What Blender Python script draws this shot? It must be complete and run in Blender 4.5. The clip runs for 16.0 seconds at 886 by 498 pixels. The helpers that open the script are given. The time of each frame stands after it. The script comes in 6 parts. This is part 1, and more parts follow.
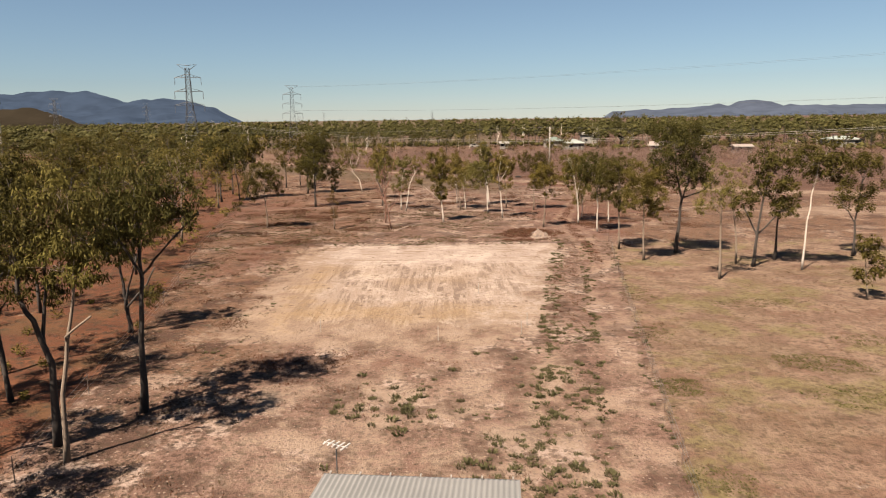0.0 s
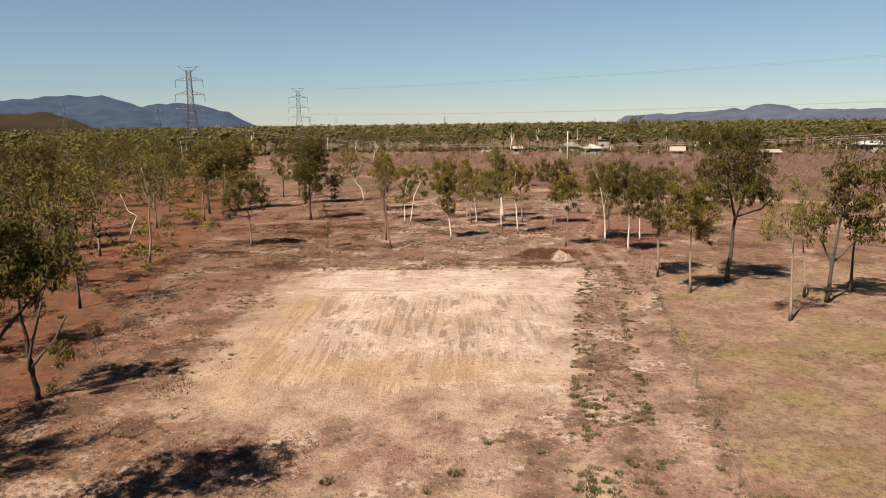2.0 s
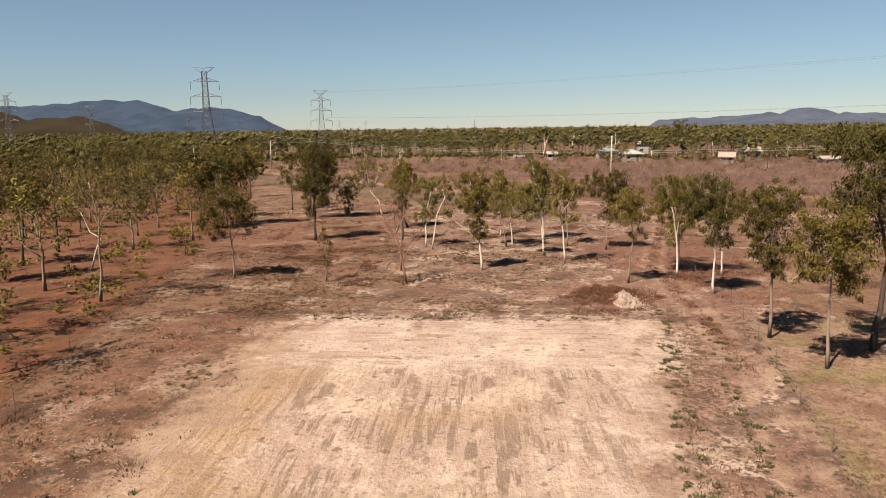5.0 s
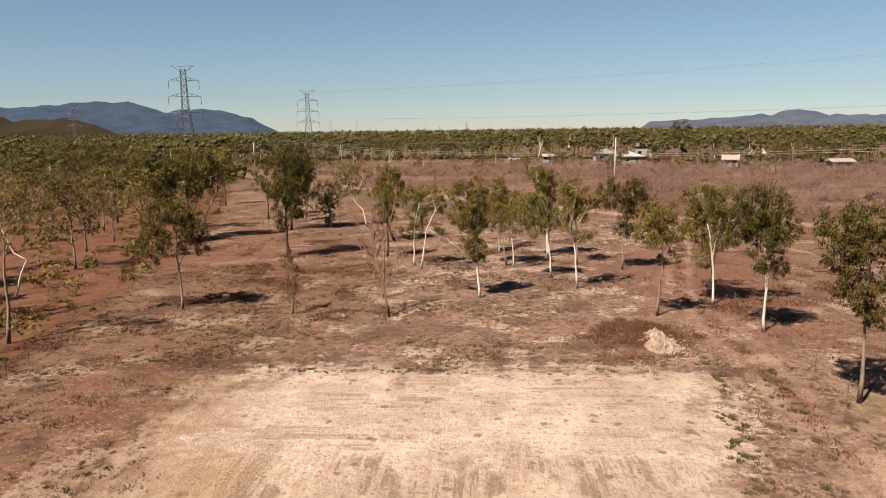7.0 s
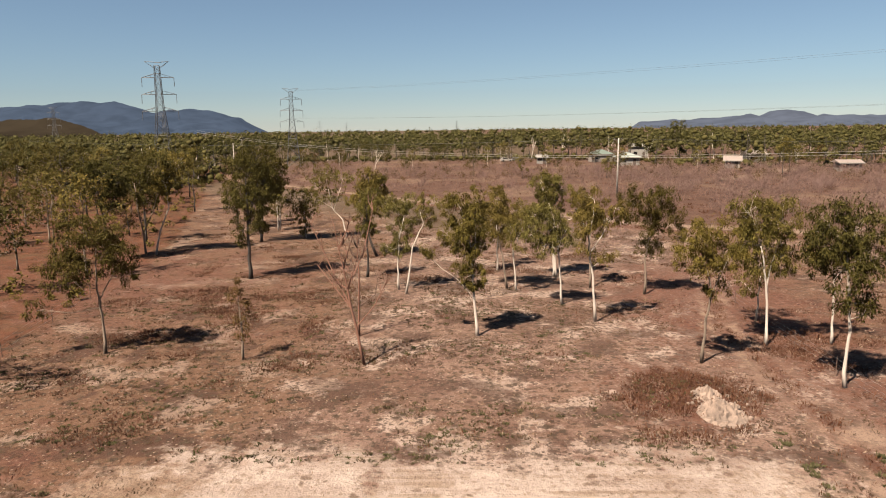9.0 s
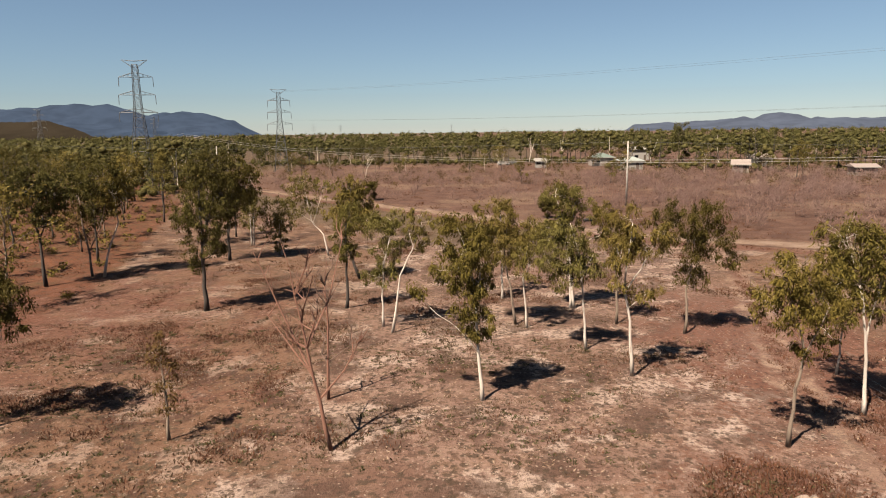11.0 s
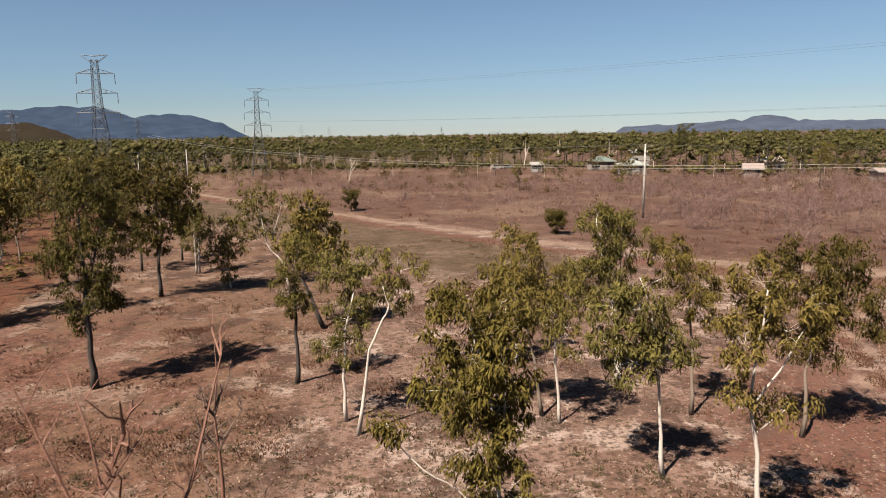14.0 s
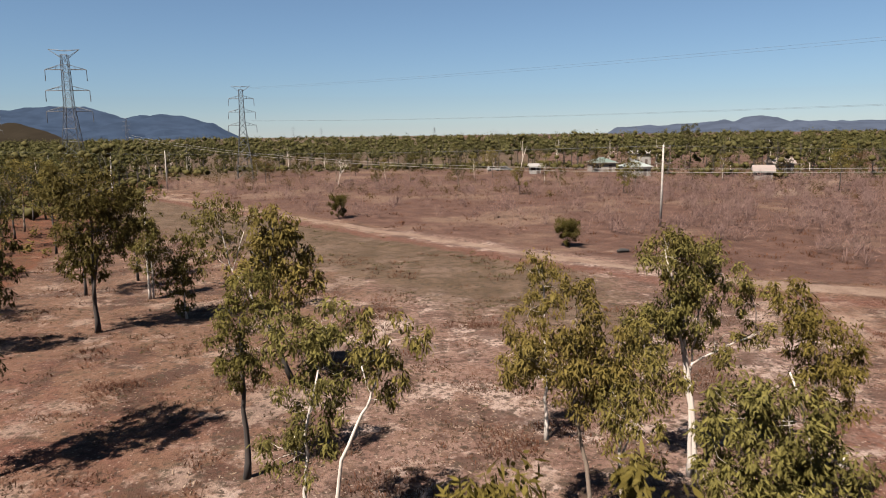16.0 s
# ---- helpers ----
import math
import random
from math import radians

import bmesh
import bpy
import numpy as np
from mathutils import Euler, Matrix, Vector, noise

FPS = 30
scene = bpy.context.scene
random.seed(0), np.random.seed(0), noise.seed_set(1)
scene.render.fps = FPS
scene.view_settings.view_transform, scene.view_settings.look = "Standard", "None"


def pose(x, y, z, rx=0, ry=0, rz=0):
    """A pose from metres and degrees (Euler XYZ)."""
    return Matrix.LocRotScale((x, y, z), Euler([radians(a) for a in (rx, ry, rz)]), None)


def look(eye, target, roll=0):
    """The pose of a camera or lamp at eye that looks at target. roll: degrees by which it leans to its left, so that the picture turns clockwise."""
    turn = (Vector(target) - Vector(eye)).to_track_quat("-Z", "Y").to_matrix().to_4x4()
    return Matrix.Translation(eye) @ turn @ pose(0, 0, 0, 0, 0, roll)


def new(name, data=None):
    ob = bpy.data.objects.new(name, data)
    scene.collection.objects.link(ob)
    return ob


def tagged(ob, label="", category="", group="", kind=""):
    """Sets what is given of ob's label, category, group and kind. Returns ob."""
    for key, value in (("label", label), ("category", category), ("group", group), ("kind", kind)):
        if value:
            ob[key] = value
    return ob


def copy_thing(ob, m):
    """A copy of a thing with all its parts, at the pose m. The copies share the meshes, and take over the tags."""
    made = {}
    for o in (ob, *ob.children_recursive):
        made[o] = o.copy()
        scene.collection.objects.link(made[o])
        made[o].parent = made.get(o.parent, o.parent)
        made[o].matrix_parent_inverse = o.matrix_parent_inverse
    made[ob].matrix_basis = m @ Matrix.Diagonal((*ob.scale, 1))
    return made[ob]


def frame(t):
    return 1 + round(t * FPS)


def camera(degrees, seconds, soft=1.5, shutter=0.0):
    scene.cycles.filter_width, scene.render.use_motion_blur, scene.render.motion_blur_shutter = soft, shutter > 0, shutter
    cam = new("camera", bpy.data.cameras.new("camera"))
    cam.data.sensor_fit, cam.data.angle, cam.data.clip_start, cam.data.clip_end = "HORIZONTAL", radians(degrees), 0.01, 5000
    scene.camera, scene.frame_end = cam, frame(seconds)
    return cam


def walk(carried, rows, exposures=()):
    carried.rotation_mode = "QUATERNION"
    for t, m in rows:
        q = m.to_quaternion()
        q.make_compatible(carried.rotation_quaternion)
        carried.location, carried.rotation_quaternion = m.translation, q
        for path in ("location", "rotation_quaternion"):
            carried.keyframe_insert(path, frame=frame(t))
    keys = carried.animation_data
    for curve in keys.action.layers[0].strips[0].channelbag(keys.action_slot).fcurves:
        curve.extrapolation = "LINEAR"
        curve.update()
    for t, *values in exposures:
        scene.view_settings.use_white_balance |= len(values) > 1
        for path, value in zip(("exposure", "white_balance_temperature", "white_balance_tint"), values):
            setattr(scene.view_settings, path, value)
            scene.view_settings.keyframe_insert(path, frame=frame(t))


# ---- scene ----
cam = camera(65.8, 16.0, soft=1.0, shutter=0.25)
# seconds, eye x, y, z in metres, yaw, pitch, roll in degrees
ROWS = [
    (0.0, 0.03, -0.11, 12.55, 0.03, -10.84, -0.73),
    (0.2, 0.11, 0.91, 12.54, 1.04, -10.80, -0.73),
    (0.5, 0.23, 2.45, 12.53, 0.74, -10.76, -0.73),
    (1.0, 0.38, 4.99, 12.50, 0.49, -10.62, -0.73),
    (1.2, 0.42, 6.00, 12.49, 0.54, -10.59, -0.73),
    (1.4, 0.46, 7.01, 12.49, 1.21, -10.57, -0.73),
    (1.5, 0.47, 7.51, 12.48, 1.16, -10.55, -0.73),
    (2.0, 0.53, 10.00, 12.46, 1.08, -10.48, -0.73),
    (2.1, 0.53, 10.50, 12.45, 1.83, -10.47, -0.73),
    (2.2, 0.53, 10.99, 12.45, 4.63, -10.46, -0.73),
    (2.5, 0.54, 12.48, 12.44, 4.51, -10.44, -0.73),
    (3.0, 0.52, 14.94, 12.41, 4.30, -10.33, -0.73),
    (3.5, 0.48, 17.38, 12.39, 4.09, -10.33, -0.73),
    (4.0, 0.41, 19.81, 12.37, 3.89, -10.23, -0.73),
    (6.5, -0.09, 31.86, 12.26, 3.03, -10.04, -0.73),
    (7.0, -0.20, 34.26, 12.24, 2.88, -9.98, -0.73),
    (7.5, -0.30, 36.65, 12.21, 2.67, -9.97, -0.73),
    (8.0, -0.41, 39.05, 12.19, 2.47, -9.91, -0.73),
    (8.5, -0.51, 41.44, 12.17, 2.23, -9.94, -0.73),
    (9.0, -0.60, 43.84, 12.15, 2.05, -9.98, -0.73),
    (11.5, -0.99, 55.80, 12.05, 1.45, -9.70, -0.73),
    (12.0, -1.05, 58.19, 12.02, 1.27, -9.67, -0.73),
    (12.5, -1.13, 60.58, 12.00, 1.17, -9.69, -0.73),
    (13.0, -1.20, 62.96, 11.98, 1.05, -9.65, -0.73),
    (13.5, -1.28, 65.34, 11.96, 0.92, -9.63, -0.73),
    (14.0, -1.38, 67.71, 11.94, 0.76, -9.58, -0.73),
    (14.5, -1.49, 70.07, 11.92, 0.64, -9.60, -0.73),
    (15.0, -1.62, 72.42, 11.90, 0.50, -9.61, -0.73),
    (15.5, -1.77, 74.76, 11.88, 0.37, -9.55, -0.73),
    (16.0, -1.96, 77.09, 11.86, 0.16, -9.54, -0.73),
]
EXPOSURE = 2.36
walk(cam, [(t, pose(x, y, z, 90 + pitch, -roll, yaw)) for t, x, y, z, yaw, pitch, roll in ROWS],
     exposures=[(0.0, EXPOSURE, 7120, 10), (4.0, EXPOSURE, 7330, 10), (9.0, EXPOSURE - 0.03, 7100, 10), (12.5, EXPOSURE - 0.06, 6940, 10), (16.0, EXPOSURE - 0.10, 6330, 10)])

# ---------------------------------------------------------------- light
SUN_ELEV, SHADE_AZ = 54.0, 40.0          # shadows fall 40 degrees right of straight ahead
world = bpy.data.worlds.new("sky")
scene.world = world
world.use_nodes = True
wn = world.node_tree.nodes
sky = wn.new("ShaderNodeTexSky")
sky.sky_type, sky.sun_disc = "NISHITA", False
sky.sun_elevation = radians(SUN_ELEV)
sky.sun_rotation = radians(180 + SHADE_AZ)
sky.altitude, sky.air_density, sky.dust_density, sky.ozone_density = 0, 1.0, 0.0, 4.2
wn["Background"].inputs["Strength"].default_value = 0.05
# dry-season haze: a paler, cooler sky
haze = wn.new("ShaderNodeHueSaturation")
haze.inputs["Hue"].default_value = 0.49
haze.inputs["Saturation"].default_value = 0.78
haze.inputs["Value"].default_value = 0.318
cool = wn.new("ShaderNodeMix")
cool.data_type, cool.blend_type = "RGBA", "MULTIPLY"
cool.inputs[0].default_value = 1.0
cool.inputs[7].default_value = (0.82, 0.955, 1.14, 1)
world.node_tree.links.new(sky.outputs[0], haze.inputs["Color"])
world.node_tree.links.new(haze.outputs[0], cool.inputs[6])
world.node_tree.links.new(cool.outputs[2], wn["Background"].inputs[0])
sun_data = bpy.data.lights.new("sun", "SUN")
sun_data.energy, sun_data.angle, sun_data.color = 5.0, radians(0.53), (1.0, 0.872, 0.765)
sun = new("sun", sun_data)
az, el = radians(SHADE_AZ), radians(SUN_ELEV)
sun.matrix_world = look((0, 0, 60), (math.sin(az) * math.cos(el), math.cos(az) * math.cos(el), 60 - math.sin(el)))


# ---------------------------------------------------------------- materials
def nodes_of(name):
    m = bpy.data.materials.new(name)
    m.use_nodes = True
    return m, m.node_tree.nodes, m.node_tree.links, m.node_tree.nodes["Principled BSDF"]


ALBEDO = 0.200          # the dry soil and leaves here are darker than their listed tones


def mixer(n, l, a, b, fac, blend="MIX"):
    """A colour mix node; a, b and fac are sockets, colours or numbers."""
    mx = n.new("ShaderNodeMix")
    mx.data_type, mx.blend_type = "RGBA", blend
    for i, v in ((0, fac), (6, a), (7, b)):
        if hasattr(v, "links"):
            l.new(v, mx.inputs[i])
        elif i == 0:
            mx.inputs[0].default_value = v
        else:
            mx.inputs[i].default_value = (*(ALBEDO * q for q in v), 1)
    return mx.outputs[2]


def calc(n, l, op, a, b=0.0, clamp=False):
    mt = n.new("ShaderNodeMath")
    mt.operation, mt.use_clamp = op, clamp
    for i, v in ((0, a), (1, b)):
        if hasattr(v, "links"):
            l.new(v, mt.inputs[i])
        else:
            mt.inputs[i].default_value = v
    return mt.outputs[0]


def grain(n, l, scale, detail=4.0, rough=0.6, stretch=None, turn=0.0):
    """A noise in metres."""
    geo = n.new("ShaderNodeNewGeometry")
    src = geo.outputs["Position"]
    if stretch:
        mp = n.new("ShaderNodeMapping")
        mp.inputs["Scale"].default_value = stretch
        mp.inputs["Rotation"].default_value = (0, 0, turn)
        l.new(src, mp.inputs[0])
        src = mp.outputs[0]
    nz = n.new("ShaderNodeTexNoise")
    nz.inputs["Scale"].default_value, nz.inputs["Detail"].default_value, nz.inputs["Roughness"].default_value = scale, detail, rough
    l.new(src, nz.inputs["Vector"])
    return nz.outputs[0]


def band(n, l, v, lo, hi):
    mr = n.new("ShaderNodeMapRange")
    mr.interpolation_type = "SMOOTHSTEP"
    mr.inputs[1].default_value, mr.inputs[2].default_value = lo, hi
    l.new(v, mr.inputs[0])
    return mr.outputs[0]


def simple(name, color, rough=0.8, metal=0.0, vary=0.25, scale=3.0, fine=40.0, bump=0.15):
    """A plain surface with stains at one scale and grain at another."""
    m, n, l, p = nodes_of(name)
    a = band(n, l, grain(n, l, scale), 0.3, 0.7)
    b = grain(n, l, fine, 3)
    c = mixer(n, l, tuple(v * (1 - vary) for v in color), tuple(v * (1 + vary) for v in color), a)
    c = mixer(n, l, c, tuple(v * 0.75 for v in color), calc(n, l, "MULTIPLY", b, 0.6))
    l.new(c, p.inputs["Base Color"])
    p.inputs["Roughness"].default_value, p.inputs["Metallic"].default_value = rough, metal
    bp = n.new("ShaderNodeBump")
    bp.inputs["Strength"].default_value, bp.inputs["Distance"].default_value = bump, 0.02
    l.new(b, bp.inputs["Height"])
    l.new(bp.outputs[0], p.inputs["Normal"])
    return m


def leafy(name, dark, light, shine=0.7, through_light=0.28, patch=0.35, clump=0.35):
    """Foliage: every leaf its own tone, clumps of tone over metres, some light let through."""
    m, n, l, p = nodes_of(name)
    geo = n.new("ShaderNodeNewGeometry")
    big = band(n, l, grain(n, l, patch, 2), 0.35, 0.65)
    tone = calc(n, l, "ADD", calc(n, l, "MULTIPLY", geo.outputs["Random Per Island"], 1 - clump), calc(n, l, "MULTIPLY", big, clump))
    info = n.new("ShaderNodeObjectInfo")
    c = mixer(n, l, dark, light, tone)
    c = mixer(n, l, c, tuple(v * f for v, f in zip(light, (1.05, 0.8, 0.6))), calc(n, l, "MULTIPLY", info.outputs["Random"], 0.4))
    l.new(c, p.inputs["Base Color"])
    p.inputs["Roughness"].default_value = shine
    p.inputs["Specular IOR Level"].default_value = 0.06
    tr = n.new("ShaderNodeBsdfTranslucent")
    l.new(c, tr.inputs[0])
    mx = n.new("ShaderNodeMixShader")
    mx.inputs[0].default_value = through_light
    l.new(p.outputs[0], mx.inputs[1])
    l.new(tr.outputs[0], mx.inputs[2])
    l.new(mx.outputs[0], n["Material Output"].inputs[0])
    return m


def bark(name, color, mark, amount):
    m, n, l, p = nodes_of(name)
    a = band(n, l, grain(n, l, 1.0, 5, 0.7, (7, 7, 1.2)), 0.62 - amount, 0.78 - amount)
    b = grain(n, l, 14.0, 4, 0.6, (3, 3, 0.7))
    c = mixer(n, l, color, mark, a)
    c = mixer(n, l, c, tuple(v * 0.6 for v in color), calc(n, l, "MULTIPLY", b, 0.5))
    l.new(c, p.inputs["Base Color"])
    p.inputs["Roughness"].default_value = 0.85
    bp = n.new("ShaderNodeBump")
    bp.inputs["Strength"].default_value, bp.inputs["Distance"].default_value = 0.4, 0.02
    l.new(b, bp.inputs["Height"])
    l.new(bp.outputs[0], p.inputs["Normal"])
    return m


def ground_material():
    """Bare tropical soil. Masks on the mesh say where each kind of ground lies, noise breaks their edges."""
    m, n, l, p = nodes_of("soil")
    masks = []
    for name in ("soil_a", "soil_b", "soil_c", "soil_d"):
        at = n.new("ShaderNodeAttribute")
        at.attribute_name = name
        sp = n.new("ShaderNodeSeparateColor")
        l.new(at.outputs["Color"], sp.inputs[0])
        masks += [sp.outputs[0], sp.outputs[1], sp.outputs[2]]
    pad, red, paddock, track, flat, brush, litter, apron, bleach, grass, road, ochre = masks
    n_big = grain(n, l, 0.09, 4, 0.6)
    n_mid = grain(n, l, 0.45, 5, 0.65)
    n_fine = grain(n, l, 2.6, 5, 0.7)
    n_tiny = grain(n, l, 11.0, 3, 0.7)
    n_patch = grain(n, l, 0.23, 6, 0.7)
    n_tuft = grain(n, l, 1.3, 7, 0.78)
    n_tuft2 = grain(n, l, 1.9, 6, 0.75, (1, 0.9, 1), 1.0)
    def dots(scale, size, cover, where):
        """Small round tufts or chips: size is a share of their spacing, cover thins them out."""
        geo = n.new("ShaderNodeNewGeometry")
        vo = n.new("ShaderNodeTexVoronoi")
        vo.inputs["Scale"].default_value = scale
        sh = n.new("ShaderNodeVectorMath")
        sh.operation = "ADD"
        nz = n.new("ShaderNodeTexNoise")
        nz.inputs["Scale"].default_value = scale * 2.5
        l.new(geo.outputs["Position"], nz.inputs["Vector"])
        sc = n.new("ShaderNodeVectorMath")
        sc.operation = "SCALE"
        sc.inputs[3].default_value = 0.5 / scale
        l.new(nz.outputs["Color"], sc.inputs[0])
        l.new(geo.outputs["Position"], sh.inputs[0])
        l.new(sc.outputs[0], sh.inputs[1])
        l.new(sh.outputs[0], vo.inputs["Vector"])
        near = calc(n, l, "SUBTRACT", 1.0, band(n, l, vo.outputs["Distance"], size * 0.55, size))
        sp = n.new("ShaderNodeSeparateColor")
        l.new(vo.outputs["Color"], sp.inputs[0])
        some = band(n, l, calc(n, l, "ADD", sp.outputs[0], where), 1.5 - cover - 0.05, 1.5 - cover + 0.05)
        return calc(n, l, "MULTIPLY", near, some)

    tuft_dots = dots(1.7, 0.36, 0.70, n_mid)
    tuft_dots2 = dots(3.3, 0.38, 0.66, n_patch)
    chip_dots = dots(5.0, 0.28, 0.48, n_mid)
    wob = calc(n, l, "ADD", calc(n, l, "MULTIPLY", calc(n, l, "SUBTRACT", n_mid, 0.5), 0.9),
               calc(n, l, "MULTIPLY", calc(n, l, "SUBTRACT", n_fine, 0.5), 0.5))

    def edge(v, soft=0.16, k=1.0):
        return band(n, l, calc(n, l, "ADD", v, calc(n, l, "MULTIPLY", wob, 1.8 * k)), 0.5 - soft, 0.5 + soft)

    # common grey-brown dirt with dead grass
    dirt = mixer(n, l, (0.360, 0.215, 0.162), (0.54, 0.362, 0.285), band(n, l, n_mid, 0.40, 0.60))
    dirt = mixer(n, l, dirt, (0.23, 0.115, 0.074), calc(n, l, "MULTIPLY", band(n, l, n_big, 0.50, 0.64), 0.6))
    dirt = mixer(n, l, dirt, (0.80, 0.615, 0.515), calc(n, l, "MULTIPLY", band(n, l, n_patch, 0.51, 0.58), 0.9))
    dirt = mixer(n, l, dirt, (0.135, 0.075, 0.050), calc(n, l, "MULTIPLY", band(n, l, n_fine, 0.50, 0.57), 0.75))
    dirt = mixer(n, l, dirt, (0.12, 0.072, 0.050), calc(n, l, "MULTIPLY", band(n, l, n_tuft, 0.56, 0.62), 0.75))
    dirt = mixer(n, l, dirt, (0.52, 0.385, 0.29), calc(n, l, "MULTIPLY", band(n, l, n_tuft2, 0.58, 0.64), 0.6))
    n_drift = grain(n, l, 0.33, 5, 0.62)
    dirt = mixer(n, l, dirt, (0.150, 0.080, 0.054), calc(n, l, "MULTIPLY", band(n, l, n_drift, 0.51, 0.58), 0.72))
    # thin dead grass: tan-brown straw with darker drifts
    straw = mixer(n, l, (0.250, 0.128, 0.074), (0.370, 0.215, 0.138), band(n, l, n_fine, 0.38, 0.62))
    straw = mixer(n, l, straw, (0.130, 0.062, 0.040), calc(n, l, "MULTIPLY", band(n, l, n_drift, 0.51, 0.58), 0.85))
    straw = mixer(n, l, straw, (0.60, 0.43, 0.335), calc(n, l, "MULTIPLY", band(n, l, n_patch, 0.53, 0.59), 0.7))
    straw = mixer(n, l, straw, (0.105, 0.082, 0.042), calc(n, l, "MULTIPLY", band(n, l, n_tuft, 0.53, 0.60), 0.75))
    dirt = mixer(n, l, dirt, straw, edge(grass, 0.35))
    dirt = mixer(n, l, dirt, (0.115, 0.076, 0.046), calc(n, l, "MULTIPLY", tuft_dots, 0.85))
    dirt = mixer(n, l, dirt, (0.105, 0.068, 0.042), calc(n, l, "MULTIPLY", tuft_dots2, 0.8))
    dirt = mixer(n, l, dirt, (0.72, 0.56, 0.45), calc(n, l, "MULTIPLY", chip_dots, 0.75))
    # kinds
    redc = mixer(n, l, (0.195, 0.064, 0.028), (0.295, 0.112, 0.050), band(n, l, n_mid, 0.35, 0.65))
    redc = mixer(n, l, redc, (0.085, 0.052, 0.026), calc(n, l, "MULTIPLY", band(n, l, n_tuft, 0.50, 0.58), 0.75))
    redc = mixer(n, l, redc, (0.17, 0.115, 0.045), calc(n, l, "MULTIPLY", band(n, l, n_patch, 0.50, 0.58), 0.4))
    redc = mixer(n, l, redc, (0.33, 0.17, 0.10), calc(n, l, "MULTIPLY", band(n, l, n_tuft2, 0.58, 0.64), 0.35))
    redc = mixer(n, l, redc, (0.070, 0.048, 0.026), calc(n, l, "MULTIPLY", tuft_dots, 0.7))
    c = mixer(n, l, dirt, redc, edge(red, 0.25))
    padk = mixer(n, l, (0.350, 0.215, 0.150), (0.50, 0.335, 0.240), band(n, l, n_mid, 0.4, 0.6))
    padk = mixer(n, l, padk, (0.275, 0.138, 0.090), calc(n, l, "MULTIPLY", band(n, l, n_patch, 0.50, 0.60), 0.6))
    padk = mixer(n, l, padk, (0.33, 0.290, 0.105), calc(n, l, "MULTIPLY", band(n, l, grain(n, l, 0.16, 5, 0.65), 0.50, 0.60), 0.62))
    padk = mixer(n, l, padk, (0.17, 0.105, 0.062), calc(n, l, "MULTIPLY", band(n, l, n_tuft, 0.53, 0.61), 0.6))
    padk = mixer(n, l, padk, (0.30, 0.215, 0.115), calc(n, l, "MULTIPLY", band(n, l, n_big, 0.50, 0.60), 0.3))
    padk = mixer(n, l, padk, (0.50, 0.350, 0.25), calc(n, l, "MULTIPLY", band(n, l, grain(n, l, 0.55, 6, 0.72, (0.9, 0.55, 1), radians(38)), 0.52, 0.62), 0.6))
    padk = mixer(n, l, padk, (0.155, 0.088, 0.056), calc(n, l, "MULTIPLY", band(n, l, n_fine, 0.50, 0.60), 0.5))
    padk = mixer(n, l, padk, (0.13, 0.105, 0.05), calc(n, l, "MULTIPLY", tuft_dots2, 0.5))
    c = mixer(n, l, c, padk, edge(paddock, 0.2))
    flatc = mixer(n, l, (0.16, 0.105, 0.056), (0.26, 0.17, 0.105), band(n, l, n_mid, 0.40, 0.60))
    flatc = mixer(n, l, flatc, (0.085, 0.058, 0.030), calc(n, l, "MULTIPLY", band(n, l, n_tuft, 0.51, 0.59), 0.75))
    flatc = mixer(n, l, flatc, (0.36, 0.245, 0.175), calc(n, l, "MULTIPLY", band(n, l, n_patch, 0.52, 0.60), 0.6))
    flatc = mixer(n, l, flatc, (0.075, 0.060, 0.028), calc(n, l, "MULTIPLY", tuft_dots, 0.75))
    flatc = mixer(n, l, flatc, (0.10, 0.068, 0.04), calc(n, l, "MULTIPLY", tuft_dots2, 0.6))
    c = mixer(n, l, c, flatc, edge(flat, 0.3))
    brushc = mixer(n, l, (0.150, 0.072, 0.048), (0.265, 0.143, 0.098), band(n, l, n_mid, 0.35, 0.65))
    brushc = mixer(n, l, brushc, (0.38, 0.245, 0.165), calc(n, l, "MULTIPLY", band(n, l, grain(n, l, 0.045, 6, 0.65), 0.50, 0.60), 0.75))
    brushc = mixer(n, l, brushc, (0.10, 0.062, 0.042), calc(n, l, "MULTIPLY", tuft_dots, 0.6))
    brushc = mixer(n, l, brushc, (0.10, 0.055, 0.045), calc(n, l, "MULTIPLY", band(n, l, n_tuft, 0.52, 0.60), 0.6))
    c = mixer(n, l, c, brushc, edge(brush, 0.3))
    litc = mixer(n, l, (0.160, 0.062, 0.040), (0.34, 0.148, 0.096), band(n, l, n_fine, 0.36, 0.64))
    litc = mixer(n, l, litc, (0.085, 0.045, 0.030), calc(n, l, "MULTIPLY", tuft_dots2, 0.7))
    litc = mixer(n, l, litc, (0.68, 0.50, 0.39), calc(n, l, "MULTIPLY", chip_dots, 0.8))
    c = mixer(n, l, c, litc, calc(n, l, "MULTIPLY", edge(litter, 0.25), 0.85))
    # vehicle track
    trk = mixer(n, l, (0.42, 0.270, 0.195), (0.58, 0.405, 0.305), band(n, l, n_mid, 0.4, 0.6))
    c = mixer(n, l, c, trk, calc(n, l, "MULTIPLY", edge(track, 0.22, 0.7), 0.85))
    rdc = mixer(n, l, (0.40, 0.265, 0.19), (0.54, 0.39, 0.295), band(n, l, n_mid, 0.4, 0.6))
    c = mixer(n, l, c, rdc, calc(n, l, "MULTIPLY", edge(road, 0.2, 0.3), 0.9))
    # levelled pad: pale clay, scraped in streaks
    n_patch2 = grain(n, l, 0.3, 5, 0.7, (1.0, 0.6, 1), 0.4)
